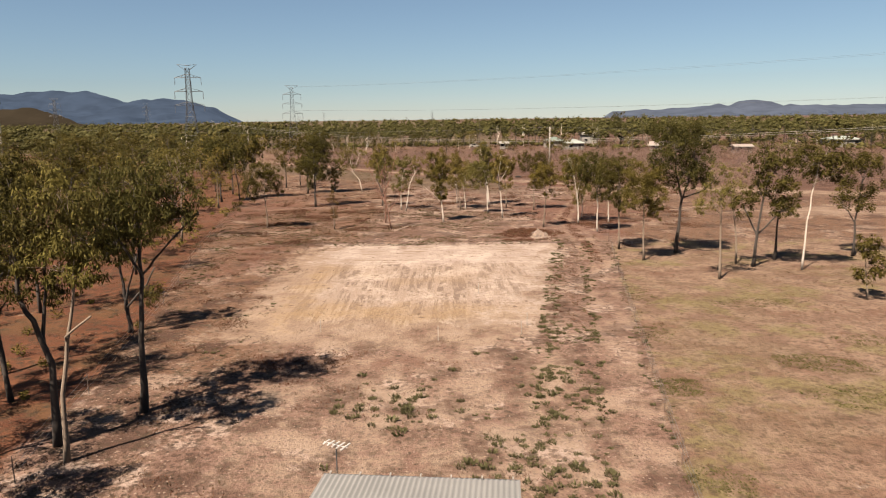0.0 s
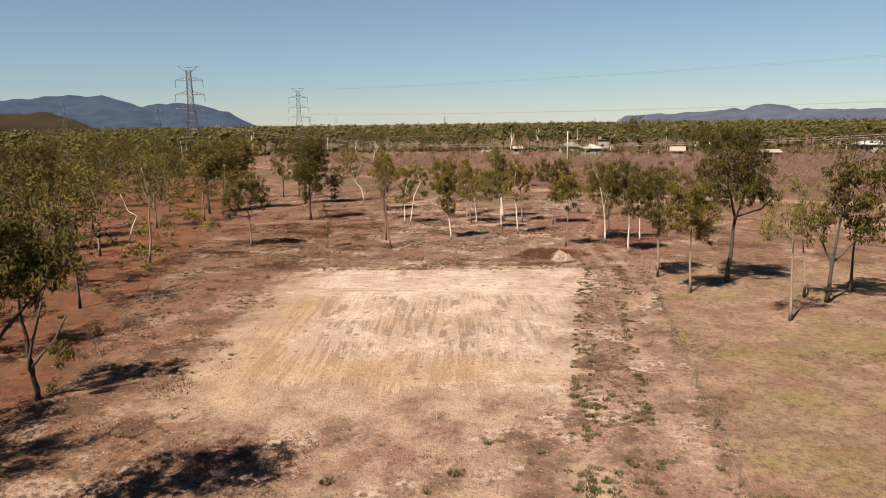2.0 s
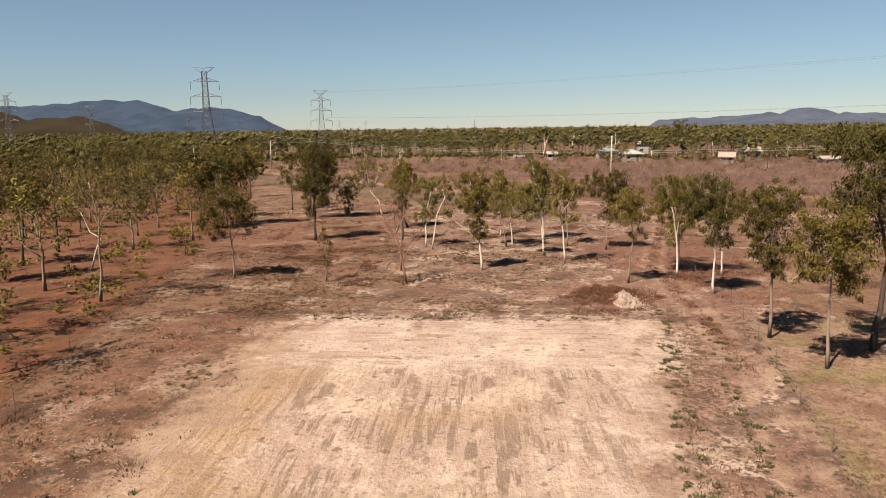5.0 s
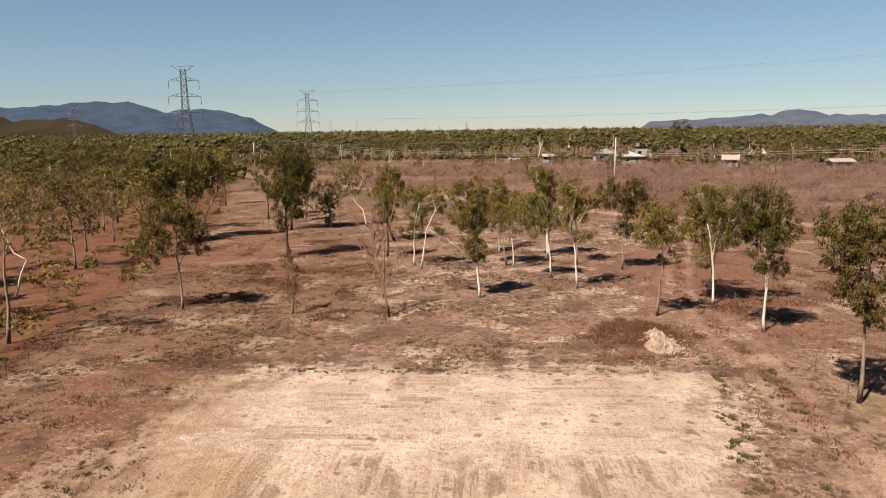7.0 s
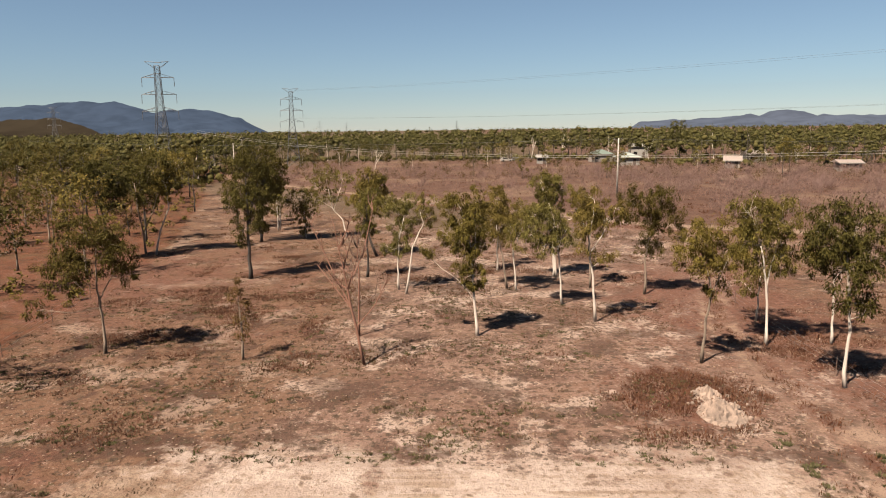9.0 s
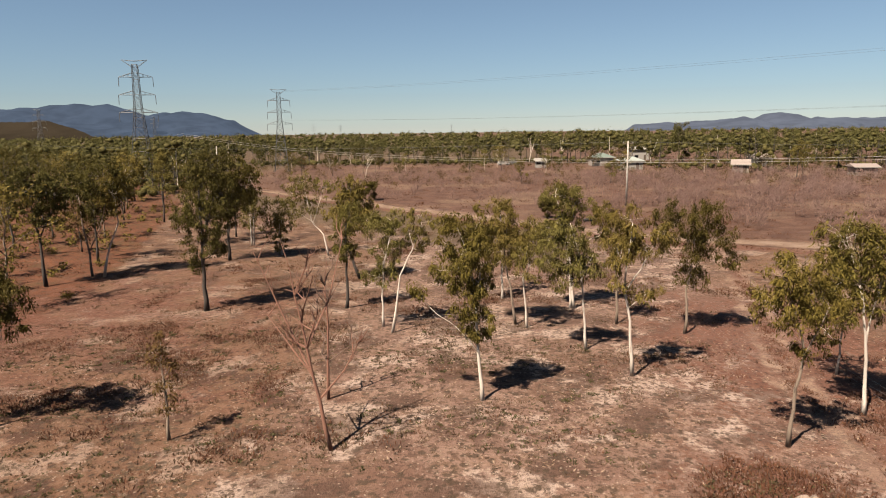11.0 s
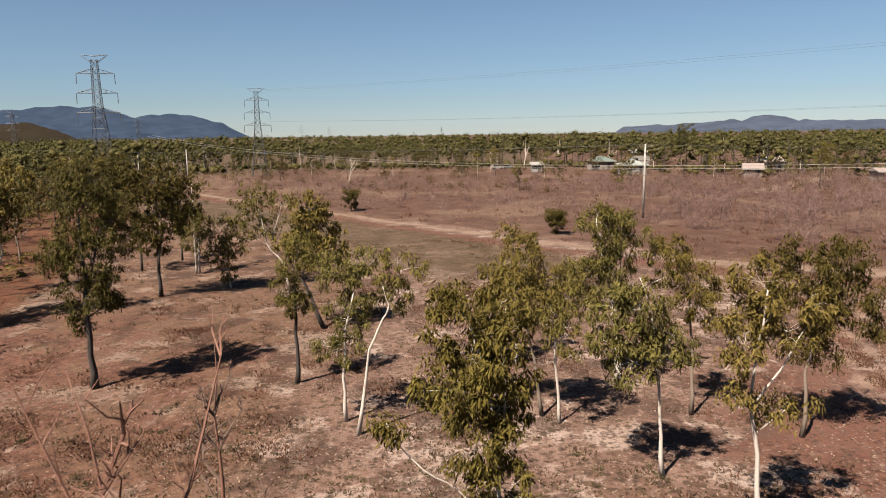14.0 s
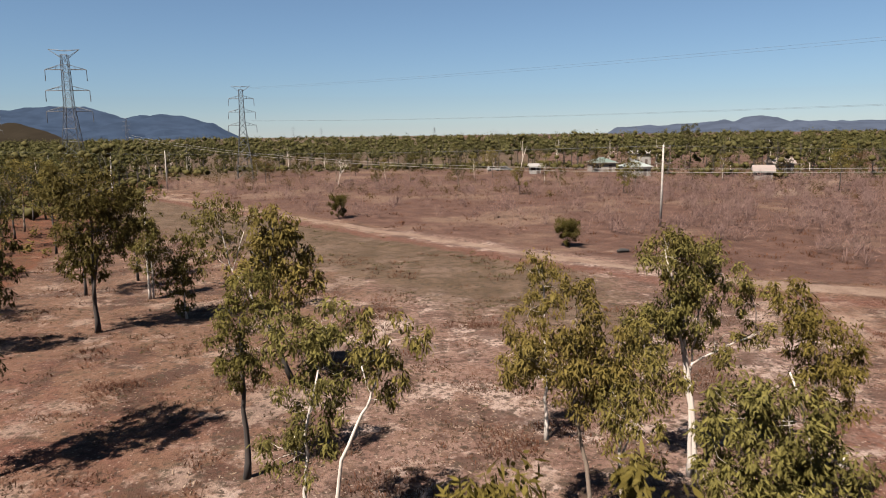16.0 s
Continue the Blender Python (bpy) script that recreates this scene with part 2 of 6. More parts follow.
    s1 = grain(n, l, 1.0, 5, 0.7, (2.1, 0.16, 1), radians(-7))
    s2 = grain(n, l, 1.0, 5, 0.7, (0.13, 1.5, 1), radians(1))
    apr = mixer(n, l, (0.46, 0.315, 0.225), (0.62, 0.455, 0.345), band(n, l, n_mid, 0.35, 0.65))
    c = mixer(n, l, c, apr, edge(apron, 0.25, 0.8))
    pd = mixer(n, l, (0.62, 0.465, 0.370), (0.84, 0.665, 0.550), band(n, l, s1, 0.40, 0.58))
    pd = mixer(n, l, pd, (0.90, 0.735, 0.615), calc(n, l, "MULTIPLY", band(n, l, n_patch, 0.50, 0.60), 0.7))
    pd = mixer(n, l, pd, (0.34, 0.235, 0.175), calc(n, l, "MULTIPLY", calc(n, l, "MULTIPLY", band(n, l, s1, 0.44, 0.54), band(n, l, n_patch2, 0.40, 0.52)), 0.9))
    pd = mixer(n, l, pd, (0.58, 0.40, 0.245), calc(n, l, "MULTIPLY", band(n, l, n_big, 0.5, 0.62), 0.38))
    pd = mixer(n, l, pd, (0.60, 0.40, 0.215), calc(n, l, "MULTIPLY", edge(ochre, 0.3), 0.55))
    bl = mixer(n, l, (0.64, 0.490, 0.410), (0.92, 0.755, 0.655), band(n, l, calc(n, l, "ADD", calc(n, l, "MULTIPLY", s2, 0.45), calc(n, l, "MULTIPLY", n_patch, 0.55)), 0.40, 0.58))
    bl = mixer(n, l, bl, (0.42, 0.285, 0.195), calc(n, l, "MULTIPLY", calc(n, l, "MULTIPLY", band(n, l, s2, 0.46, 0.60), band(n, l, n_patch2, 0.42, 0.56)), 0.8))
    pd = mixer(n, l, pd, bl, edge(bleach, 0.3))
    pd = mixer(n, l, pd, (0.33, 0.215, 0.15), calc(n, l, "MULTIPLY", band(n, l, n_tuft, 0.58, 0.64), 0.6))
    pd = mixer(n, l, pd, (0.30, 0.20, 0.135), calc(n, l, "MULTIPLY", tuft_dots2, 0.5))
    pd = mixer(n, l, pd, (0.26, 0.165, 0.11), calc(n, l, "MULTIPLY", dots(1.0, 0.22, 0.52, n_patch), 0.8))
    c = mixer(n, l, c, pd, edge(pad, 0.22, 1.35))
    # fine speckle everywhere
    c = mixer(n, l, c, mixer(n, l, c, (0.09, 0.055, 0.035), 0.6), calc(n, l, "MULTIPLY", band(n, l, n_tiny, 0.52, 0.62), calc(n, l, "SUBTRACT", 0.75, calc(n, l, "MULTIPLY", pad, 0.5))))
    l.new(c, p.inputs["Base Color"])
    p.inputs["Roughness"].default_value = 0.95
    p.inputs["Specular IOR Level"].default_value = 0.15
    bp = n.new("ShaderNodeBump")
    bp.inputs["Strength"].default_value, bp.inputs["Distance"].default_value = 0.9, 0.16
    l.new(calc(n, l, "ADD", n_fine, calc(n, l, "MULTIPLY", n_tiny, 0.35)), bp.inputs["Height"])
    l.new(bp.outputs[0], p.inputs["Normal"])
    return m


SOIL = ground_material()
LEAF_OLIVE = leafy("leaf_olive", (0.132, 0.120, 0.034), (0.500, 0.435, 0.122))
LEAF_MID = leafy("leaf_mid", (0.100, 0.092, 0.024), (0.400, 0.352, 0.090))
LEAF_YELLOW = leafy("leaf_yellow", (0.165, 0.140, 0.040), (0.50, 0.415, 0.116))
LEAF_DARK = leafy("leaf_dark", (0.066, 0.062, 0.016), (0.250, 0.222, 0.058))
LEAF_FAR = leafy("leaf_far", (0.125, 0.130, 0.044), (0.240, 0.238, 0.080), through_light=0.3, patch=0.13, clump=0.65)
# darker copy of LEAF_FAR: painted shade for the cores of far crowns
LEAF_SHADED = leafy("leaf_shaded", (0.088, 0.090, 0.032), (0.190, 0.186, 0.066), through_light=0.0)
LEAF_RUSSET = leafy("leaf_russet", (0.13, 0.095, 0.040), (0.33, 0.225, 0.09))
WEED = leafy("weed", (0.135, 0.132, 0.060), (0.330, 0.312, 0.160), patch=0.8)
SPRIG = leafy("green_sprig", (0.10, 0.105, 0.040), (0.26, 0.25, 0.105), patch=0.8)
TUSSOCK = leafy("brown_tussock", (0.130, 0.092, 0.056), (0.32, 0.225, 0.140), shine=0.9, patch=0.5)
GREEN = leafy("short_green_grass", (0.11, 0.112, 0.034), (0.27, 0.26, 0.085), shine=0.8, patch=0.8)
DRY = leafy("dry_grass", (0.15, 0.085, 0.050), (0.33, 0.215, 0.13), shine=0.8, patch=0.5)
RUST = leafy("rust_grass", (0.165, 0.075, 0.045), (0.360, 0.185, 0.115), shine=0.8, patch=0.5)
TWIG = leafy("grey_twig", (0.50, 0.350, 0.325), (0.80, 0.580, 0.535), shine=0.9, through_light=0.5, patch=0.04)
CHIP = leafy("leaf_litter", (0.36, 0.24, 0.17), (0.68, 0.54, 0.42), shine=0.8, through_light=0.0)
BARK_WHITE = bark("bark_white", (1.40, 1.24, 1.08), (0.55, 0.42, 0.32), 0.06)
BARK_GREY = bark("bark_grey", (0.50, 0.38, 0.28), (0.17, 0.115, 0.08), 0.10)
BARK_DARK = bark("bark_dark", (0.085, 0.058, 0.042), (0.04, 0.028, 0.022), 0.15)
BARK_RED = bark("bark_red", (0.47, 0.205, 0.125), (0.22, 0.10, 0.07), 0.10)
BARK_BROWN = bark("bark_brown", (0.30, 0.170, 0.115), (0.08, 0.05, 0.035), 0.10)
STEEL = simple("galvanised_steel", (0.20, 0.215, 0.235), 0.55, 0.3)
WIRE = simple("bright_wire", (0.62, 0.60, 0.56), 0.5, 0.0)
PEG = simple("faded_peg_paint", (0.62, 0.56, 0.50), 0.8, vary=0.2)
CONCRETE = simple("weathered_pole", (0.85, 0.78, 0.70), 0.9)
ROOF = simple("zinc_sheet", (0.62, 0.62, 0.60), 0.5, 0.25, vary=0.08, scale=0.8, fine=8)
TIMBER = simple("grey_timber", (0.20, 0.15, 0.115), 0.9)
WHITE = simple("white_paint", (0.66, 0.63, 0.58), 0.6, vary=0.06)
AERIAL = simple("white_metal", (1.2, 1.17, 1.12), 0.4, vary=0.05)
GREENROOF = simple("green_roof", (0.66, 0.76, 0.70), 0.55, vary=0.08)
DARKGREENROOF = simple("dark_green_roof", (0.30, 0.40, 0.34), 0.55, vary=0.08)
PINKROOF = simple("pale_roof", (0.62, 0.51, 0.45), 0.6, vary=0.08)
CREAM = simple("cream_wall", (0.60, 0.52, 0.45), 0.8, vary=0.08)
DARKGLASS = simple("window_glass", (0.03, 0.035, 0.04), 0.15, vary=0.1, bump=0.0)
CLAY = simple("spoil_clay", (0.54, 0.395, 0.31), 0.95, vary=0.45, scale=2.4, fine=9, bump=0.9)
CHAR = simple("charred_wood", (0.03, 0.025, 0.022), 0.9)


# ---------------------------------------------------------------- mesh helpers
class Shape:
    """Gathers vertices and faces for one mesh."""

    def __init__(self):
        self.v, self.f = [], []

    def add(self, verts, faces):
        k = len(self.v)
        self.v += [tuple(p) for p in verts]
        self.f += [tuple(i + k for i in q) for q in faces]
        return self

    def box(self, x0, y0, z0, x1, y1, z1):
        return self.add([(x0, y0, z0), (x1, y0, z0), (x1, y1, z0), (x0, y1, z0), (x0, y0, z1), (x1, y0, z1), (x1, y1, z1), (x0, y1, z1)],
                        [(0, 3, 2, 1), (4, 5, 6, 7), (0, 1, 5, 4), (1, 2, 6, 5), (2, 3, 7, 6), (3, 0, 4, 7)])

    def tube(self, points, radii, sides=6):
        """A tapered tube along points."""
        pts = [Vector(p) for p in points]
        k = len(self.v)
        for i, p in enumerate(pts):
            ahead = (pts[min(i + 1, len(pts) - 1)] - pts[max(i - 1, 0)]).normalized()
            side = ahead.cross(Vector((0.31, 0.95, 0.05))).normalized()
            up = ahead.cross(side)
            for s in range(sides):
                a = 2 * math.pi * s / sides
                q = p + (side * math.cos(a) + up * math.sin(a)) * radii[i]
                self.v.append((q.x, q.y, q.z))
        for i in range(len(pts) - 1):
            for s in range(sides):
                a, b = k + i * sides + s, k + i * sides + (s + 1) % sides
                self.f.append((a, b, b + sides, a + sides))
        self.f.append(tuple(k + s for s in range(sides))[::-1])
        self.f.append(tuple(k + (len(pts) - 1) * sides + s for s in range(sides)))
        return self

    def mesh(self, name, material, smooth=False):
        me = bpy.data.meshes.new(name)
        me.from_pydata(self.v, [], self.f)
        me.materials.append(material)
        if smooth:
            me.shade_smooth()
        return me


def quads_mesh(name, corners, material):
    """A mesh of many loose four-cornered leaves: corners is (n, 4, 3)."""
    k = len(corners)
    me = bpy.data.meshes.new(name)
    me.vertices.add(4 * k)
    me.loops.add(4 * k)
    me.polygons.add(k)
    me.vertices.foreach_set("co", np.asarray(corners, np.float32).ravel())
    me.loops.foreach_set("vertex_index", np.arange(4 * k, dtype=np.int32))
    me.polygons.foreach_set("loop_start", np.arange(0, 4 * k, 4, dtype=np.int32))
    me.update(calc_edges=True)
    me.materials.append(material)
    return me


def part(name, shape, material, parent, label="", smooth=False):
    """Links a Shape or a mesh as one object under a thing or a part."""
    me = shape.mesh(name, material, smooth) if isinstance(shape, Shape) else shape
    ob = new(name, me)
    ob.parent = parent
    return tagged(ob, label)


def thing(name, x, y, z, label, category, group="", kind="", turn=0.0):
    ob = new(name)
    ob.matrix_basis = pose(x, y, z, 0, 0, turn)
    return tagged(ob, label, category, group, kind)


def leaf_quads(rng, centres, spread, per, length, width, droop=0.85, flat=0.8, shell=0.75):
    """Leaves round clump centres: pointed diamonds, mostly hanging."""
    centres = np.asarray(centres, float)
    c = np.repeat(centres, per, 0)
    sp = np.repeat(np.asarray(spread, float), per)[:, None]
    off = rng.normal(size=c.shape)
    off *= (rng.random((len(c), 1)) ** 0.45) / np.linalg.norm(off, axis=1, keepdims=True)
    c = c + off * sp * (1, 1, flat)
    # leaves lie roughly along the outside of their clump and hang
    out = off / (np.linalg.norm(off, axis=1, keepdims=True) + 1e-9) + (0, 0, 0.25) + rng.normal(size=c.shape) * shell
    out /= np.linalg.norm(out, axis=1, keepdims=True) + 1e-9
    d = rng.normal(size=c.shape)
    d[:, 2] -= droop * 2.2
    d -= out * (d * out).sum(1, keepdims=True)
    d /= np.linalg.norm(d, axis=1, keepdims=True) + 1e-9
    s = np.cross(d, out)
    ln = length * rng.uniform(0.6, 1.35, (len(c), 1))
    w = width * rng.uniform(0.7, 1.3, (len(c), 1))
    return np.stack([c, c + d * ln * 0.45 + s * w / 2, c + d * ln, c + d * ln * 0.45 - s * w / 2], 1)


# ---------------------------------------------------------------- ground
def smooth01(v, lo, hi):
    t = np.clip((v - lo) / (hi - lo), 0, 1)
    return t * t * (3 - 2 * t)


def fence_x(y):
    return 8.3 + 0.177 * (y - 21.5)


def red_edge(y):
    """Where the cleared lot ends and the red bush soil begins."""
    return np.interp(y, [0, 30, 46, 66, 113, 194, 260], [-14, -16.5, -19.5, -24, -31.5, -57, -75])


def road_y(x):
    return np.interp(x, [-110, -58, -12, 4.5, 14.5, 21, 29, 38, 55, 90, 140], [268, 214, 164, 146, 136.2, 130.5, 126, 122, 112, 100, 92])


def track_x(y):
    return np.interp(y, [0, 58, 66, 74, 86, 96, 109, 130], [3.09, 13.36, 14.0, 14.4, 15.0, 18.0, 21.6, 26.5])


def box_mask(x, y, x0, x1, y0, y1, soft):
    return np.clip(np.minimum(np.minimum(x - x0, x1 - x), np.minimum(y - y0, y1 - y)) / soft * 0.5 + 0.5, 0, 1)


def hump(x, y):
    """Small relief of the ground in metres."""
    z = 0.10 * np.sin(x * 0.21 + 1.3) * np.sin(y * 0.17) + 0.06 * np.sin(x * 0.57 + y * 0.43) * np.cos(y * 0.39 - x * 0.2)
    level = box_mask(x, y, -12.5, 5.2 + 0.184 * (y - 40), 39.5, 68, 2.0)
    z = z * (1 - level) + 0.12 * level
    ruts = np.exp(-((x - track_x(y) - 0.75) / 0.25) ** 2) + np.exp(-((x - track_x(y) + 0.75) / 0.25) ** 2)
    far = smooth01(np.hypot(x, y - 70), 150, 400)
    return (z - 0.06 * ruts * (y < 124)) * (1 - far)


def build_ground():
    def axis(lo, hi, step, reach):
        inner = list(np.arange(lo, hi + step / 2, step))
        out, d, s = [], hi, step
        while d < reach:
            s *= 1.18
            d += s
            out.append(d)
        low, d, s = [], lo, step
        while d > -reach:
            s *= 1.18
            d -= s
            low.append(d)
        return np.array(low[::-1] + inner + out)

    xs, ys = axis(-60, 45, 0.85, 5200), axis(8, 205, 0.85, 5200)
    X, Y = np.meshgrid(xs, ys)
    x, y = X.ravel(), Y.ravel()
    co = np.stack([x, y, hump(x, y)], 1)
    nx, ny = len(xs), len(ys)
    i = (np.arange(ny - 1)[:, None] * nx + np.arange(nx - 1)[None]).ravel()
    me = bpy.data.meshes.new("ground")
    me.from_pydata(co.tolist(), [], np.stack([i, i + 1, i + nx + 1, i + nx], 1).tolist())
    me.materials.append(SOIL)
    me.shade_smooth()
    right = 5.4 + 0.184 * (y - 40.4)
    pad = box_mask(x, y, -11.2, right, 40.6, 67.4, 3.0)
    apron = np.maximum(box_mask(x, y, -13.6, right + 0.5, 38.6, 66.5, 2.5), 0.62 * box_mask(x, y, -11.5, 4.6, 35.5, 41, 1.5))
    apron = np.maximum(apron, 0.46 * box_mask(x, y, -10, 8.5, 14, 37, 3.0))
    bleach = np.maximum(smooth01(y, 56, 60.5), 0.42 * smooth01(x - right, -7.0, -3.0)) * (pad > 0)
    red = smooth01(red_edge(y) - x, -1.0, 2.0) * (1 - smooth01(y, 240, 300))
    paddock = smooth01(x - fence_x(y), -0.4, 0.6) * (1 - smooth01(y, 62, 74))
    d_tr = np.abs(x - track_x(y))
    ruts = np.exp(-((d_tr - 0.75) / 0.5) ** 2)
    track = np.maximum(0.62 * ruts, 0.40 * (d_tr < 1.5)) * (y < 124)
    dr = np.abs(y - road_y(x)) * 0.77
    wide = 0.8 + 0.6 * smooth01(x, 20, 40)
    road = np.clip(1.25 - dr / wide * 0.62, 0, 1)
    road = np.maximum(road, 0.9 * np.exp(-(((x - 53) / 13) ** 2 + ((y - 89) / 5) ** 2)))
    road = np.maximum(road, 0.95 * np.exp(-((np.abs(y - (211 + (x - 66) * 1.12)) / 4.0) ** 2)) * smooth01(x, 50, 60))
    south = (road_y(x) - y) * 0.77
    flat = 0.95 * smooth01(south, 1.5, 3.5) * (1 - smooth01(south, 15, 30)) * (1 - smooth01(x, 4, 18)) * smooth01(x, -75, -50)
    brush = smooth01(y - road_y(x), 1.5, 6) * (1 - smooth01(y, 300, 320)) * smooth01(x - red_edge(y), 0, 25)
    brush = np.maximum(brush, smooth01(x, 30, 48) * smooth01(y, 92, 112))
    flat = np.maximum(flat, smooth01(y, 250, 300))
    litter = 0.82 * np.exp(-(((x - 9.0) / 3.9) ** 2 + ((y - 73.8) / 5.0) ** 2))
    litter = np.maximum(litter, 0.64 * np.exp(-(((x - 17) / 6) ** 2 + ((y - 76) / 9) ** 2)))
    litter = np.maximum(litter, 0.8 * np.exp(-((road_y(x) - 4.5 - y) / 2.2) ** 2) * (x < 40))
    litter = np.maximum(litter, 0.60 * box_mask(x, y, -10, 3.5, 32.6, 35.4, 1.0))
    litter = np.maximum(litter, 0.84 * np.exp(-(((x - 17) / 9) ** 2 + ((y - 90) / 17) ** 2)))
    litter = np.maximum(litter, 0.55 * np.exp(-(((x + 12) / 6) ** 2 + ((y - 84) / 3) ** 2)))
    litter = np.maximum(litter, 0.62 * np.exp(-(((x + 27) / 13) ** 2 + ((y - 98) / 22) ** 2)))
    litter = np.maximum(litter, 0.5 * np.exp(-(((x + 18) / 5) ** 2 + ((y - 62) / 14) ** 2)))
    litter = np.maximum(litter, (0.10 + 0.36 * smooth01(-x, 6, 16)) * smooth01(y, 76, 92) * (1 - smooth01(y, 102, 114)))
    litter = np.maximum(litter, 0.36 * np.exp(-(((x - 4) / 9) ** 2 + ((y - 112) / 9) ** 2)))
    litter = np.maximum(litter, (0.5 + 0.4 * smooth01(y, 56, 66)) * np.exp(-((x - track_x(y)) / (0.3 + 0.3 * smooth01(y, 56, 66))) ** 2) * (y > 40) * (y < 118))
    grass = 0.30 + 0.70 * smooth01(-x, 6.5, 13) * smooth01(y, 24, 40)
    grass = np.maximum(grass, (0.34 + 0.3 * smooth01(-x, 5, 11)) * smooth01(y, 66, 72) * (x < 6))
    grass = np.maximum(grass, 0.85 * smooth01(x, 15, 22) * smooth01(y, 62, 72))
    grass = np.maximum(grass, (0.30 + 0.42 * smooth01(-x, 5, 12)) * smooth01(y, 98, 110))
    ochre = np.maximum(0.75 * np.exp(-((y - 43.0) / 2.6) ** 2), 0.7 * np.exp(-((x + 10.5 - 0.02 * (y - 40)) / 1.8) ** 2)) * (y < 64)
    for name, chans in (("soil_d", (grass, road, ochre)), ("soil_a", (pad, red, paddock)), ("soil_b", (track, flat, brush)), ("soil_c", (litter, apron, bleach))):
        at = me.attributes.new(name, "FLOAT_COLOR", "POINT")
        at.data.foreach_set("color", np.stack([*chans, np.ones_like(x)], 1).astype(np.float32).ravel())
    return tagged(new("ground", me), "bare reddish tropical soil with dead grass and a levelled pad", "ground", kind="structure")


ground = build_ground()


def gz(x, y):
    return float(hump(np.array([float(x)]), np.array([float(y)]))[0])


# ---------------------------------------------------------------- distance: ranges and hill
def ridge(name, label, x0, x1, dist, depth, crest, color, glow, seed):
    """A range of hills: crest gives its height along x; spurs run down to the plain."""
    m, n, l, p = nodes_of(name + "_glow_slope")
    p.inputs["Specular IOR Level"].default_value = 0.0
    # haze is painted here: most of the slope's tone is emitted, not lit
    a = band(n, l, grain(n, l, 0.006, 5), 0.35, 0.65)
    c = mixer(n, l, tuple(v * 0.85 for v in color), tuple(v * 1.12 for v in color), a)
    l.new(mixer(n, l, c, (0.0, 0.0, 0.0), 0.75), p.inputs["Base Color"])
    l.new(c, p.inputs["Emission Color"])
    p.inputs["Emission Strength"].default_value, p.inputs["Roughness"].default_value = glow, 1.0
    nx, ny = 220, 16
    verts, faces = [], []
    for j in range(ny):
        v = j / (ny - 1)
        for i in range(nx):
            x = x0 + (x1 - x0) * i / (nx - 1)
            spur = noise.fractal(Vector((x * 0.004, v * 2.2 + seed, seed)), 1.0, 2.0, 4)
            y = dist - depth * (1 - v) * (1 + 0.35 * spur)
            rise = v ** 1.1
            verts.append((x, y, -4 + (crest(x) + 4) * rise * (1 + 0.22 * spur * (1 - v)) + (1 - v) * v * 30 * spur))
    for j in range(ny - 1):
        for i in range(nx - 1):
            k = j * nx + i
            faces.append((k, k + 1, k + nx + 1, k + nx))
    s = Shape().add(verts, faces)
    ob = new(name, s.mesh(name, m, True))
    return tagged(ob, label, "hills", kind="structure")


def crest_line(xs, zs, rough, fine, lo, hi):
    """A skyline through known summits and saddles, broken by small spurs."""
    return lambda x: float(np.interp(x, xs, zs)) + rough * noise.fractal(Vector((x * fine, 3.1, 0.7)), 1.0, 2.0, 5) * (lo < x < hi)


# blue haze is put into the colour of both ranges and made to glow
ridge("backdrop_range_west", "forested mountain range far away, its blue haze painted as glow", -4200, -1250, 4450, 900,
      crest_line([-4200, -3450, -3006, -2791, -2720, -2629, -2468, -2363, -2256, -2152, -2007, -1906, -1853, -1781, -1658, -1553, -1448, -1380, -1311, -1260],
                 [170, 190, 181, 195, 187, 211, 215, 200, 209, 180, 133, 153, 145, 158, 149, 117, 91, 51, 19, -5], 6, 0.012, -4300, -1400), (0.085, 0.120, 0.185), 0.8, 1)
ridge("backdrop_range_east", "low mountain range far away, its blue haze painted as glow", 900, 4300, 4600, 700,
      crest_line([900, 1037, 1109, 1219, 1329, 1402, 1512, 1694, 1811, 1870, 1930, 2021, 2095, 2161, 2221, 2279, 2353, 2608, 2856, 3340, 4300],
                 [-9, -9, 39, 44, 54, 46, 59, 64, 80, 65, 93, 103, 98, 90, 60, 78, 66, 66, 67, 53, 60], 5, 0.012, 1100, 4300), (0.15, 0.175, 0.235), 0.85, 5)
# the hill also glows a little, standing in for thinner haze
ridge("backdrop_hill", "dark scrubby low hill with a faint painted glow beyond the woodland", -1600, -780, 1650, 260,
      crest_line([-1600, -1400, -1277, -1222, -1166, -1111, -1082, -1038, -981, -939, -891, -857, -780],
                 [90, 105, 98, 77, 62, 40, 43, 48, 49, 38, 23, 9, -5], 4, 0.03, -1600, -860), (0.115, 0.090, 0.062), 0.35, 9)

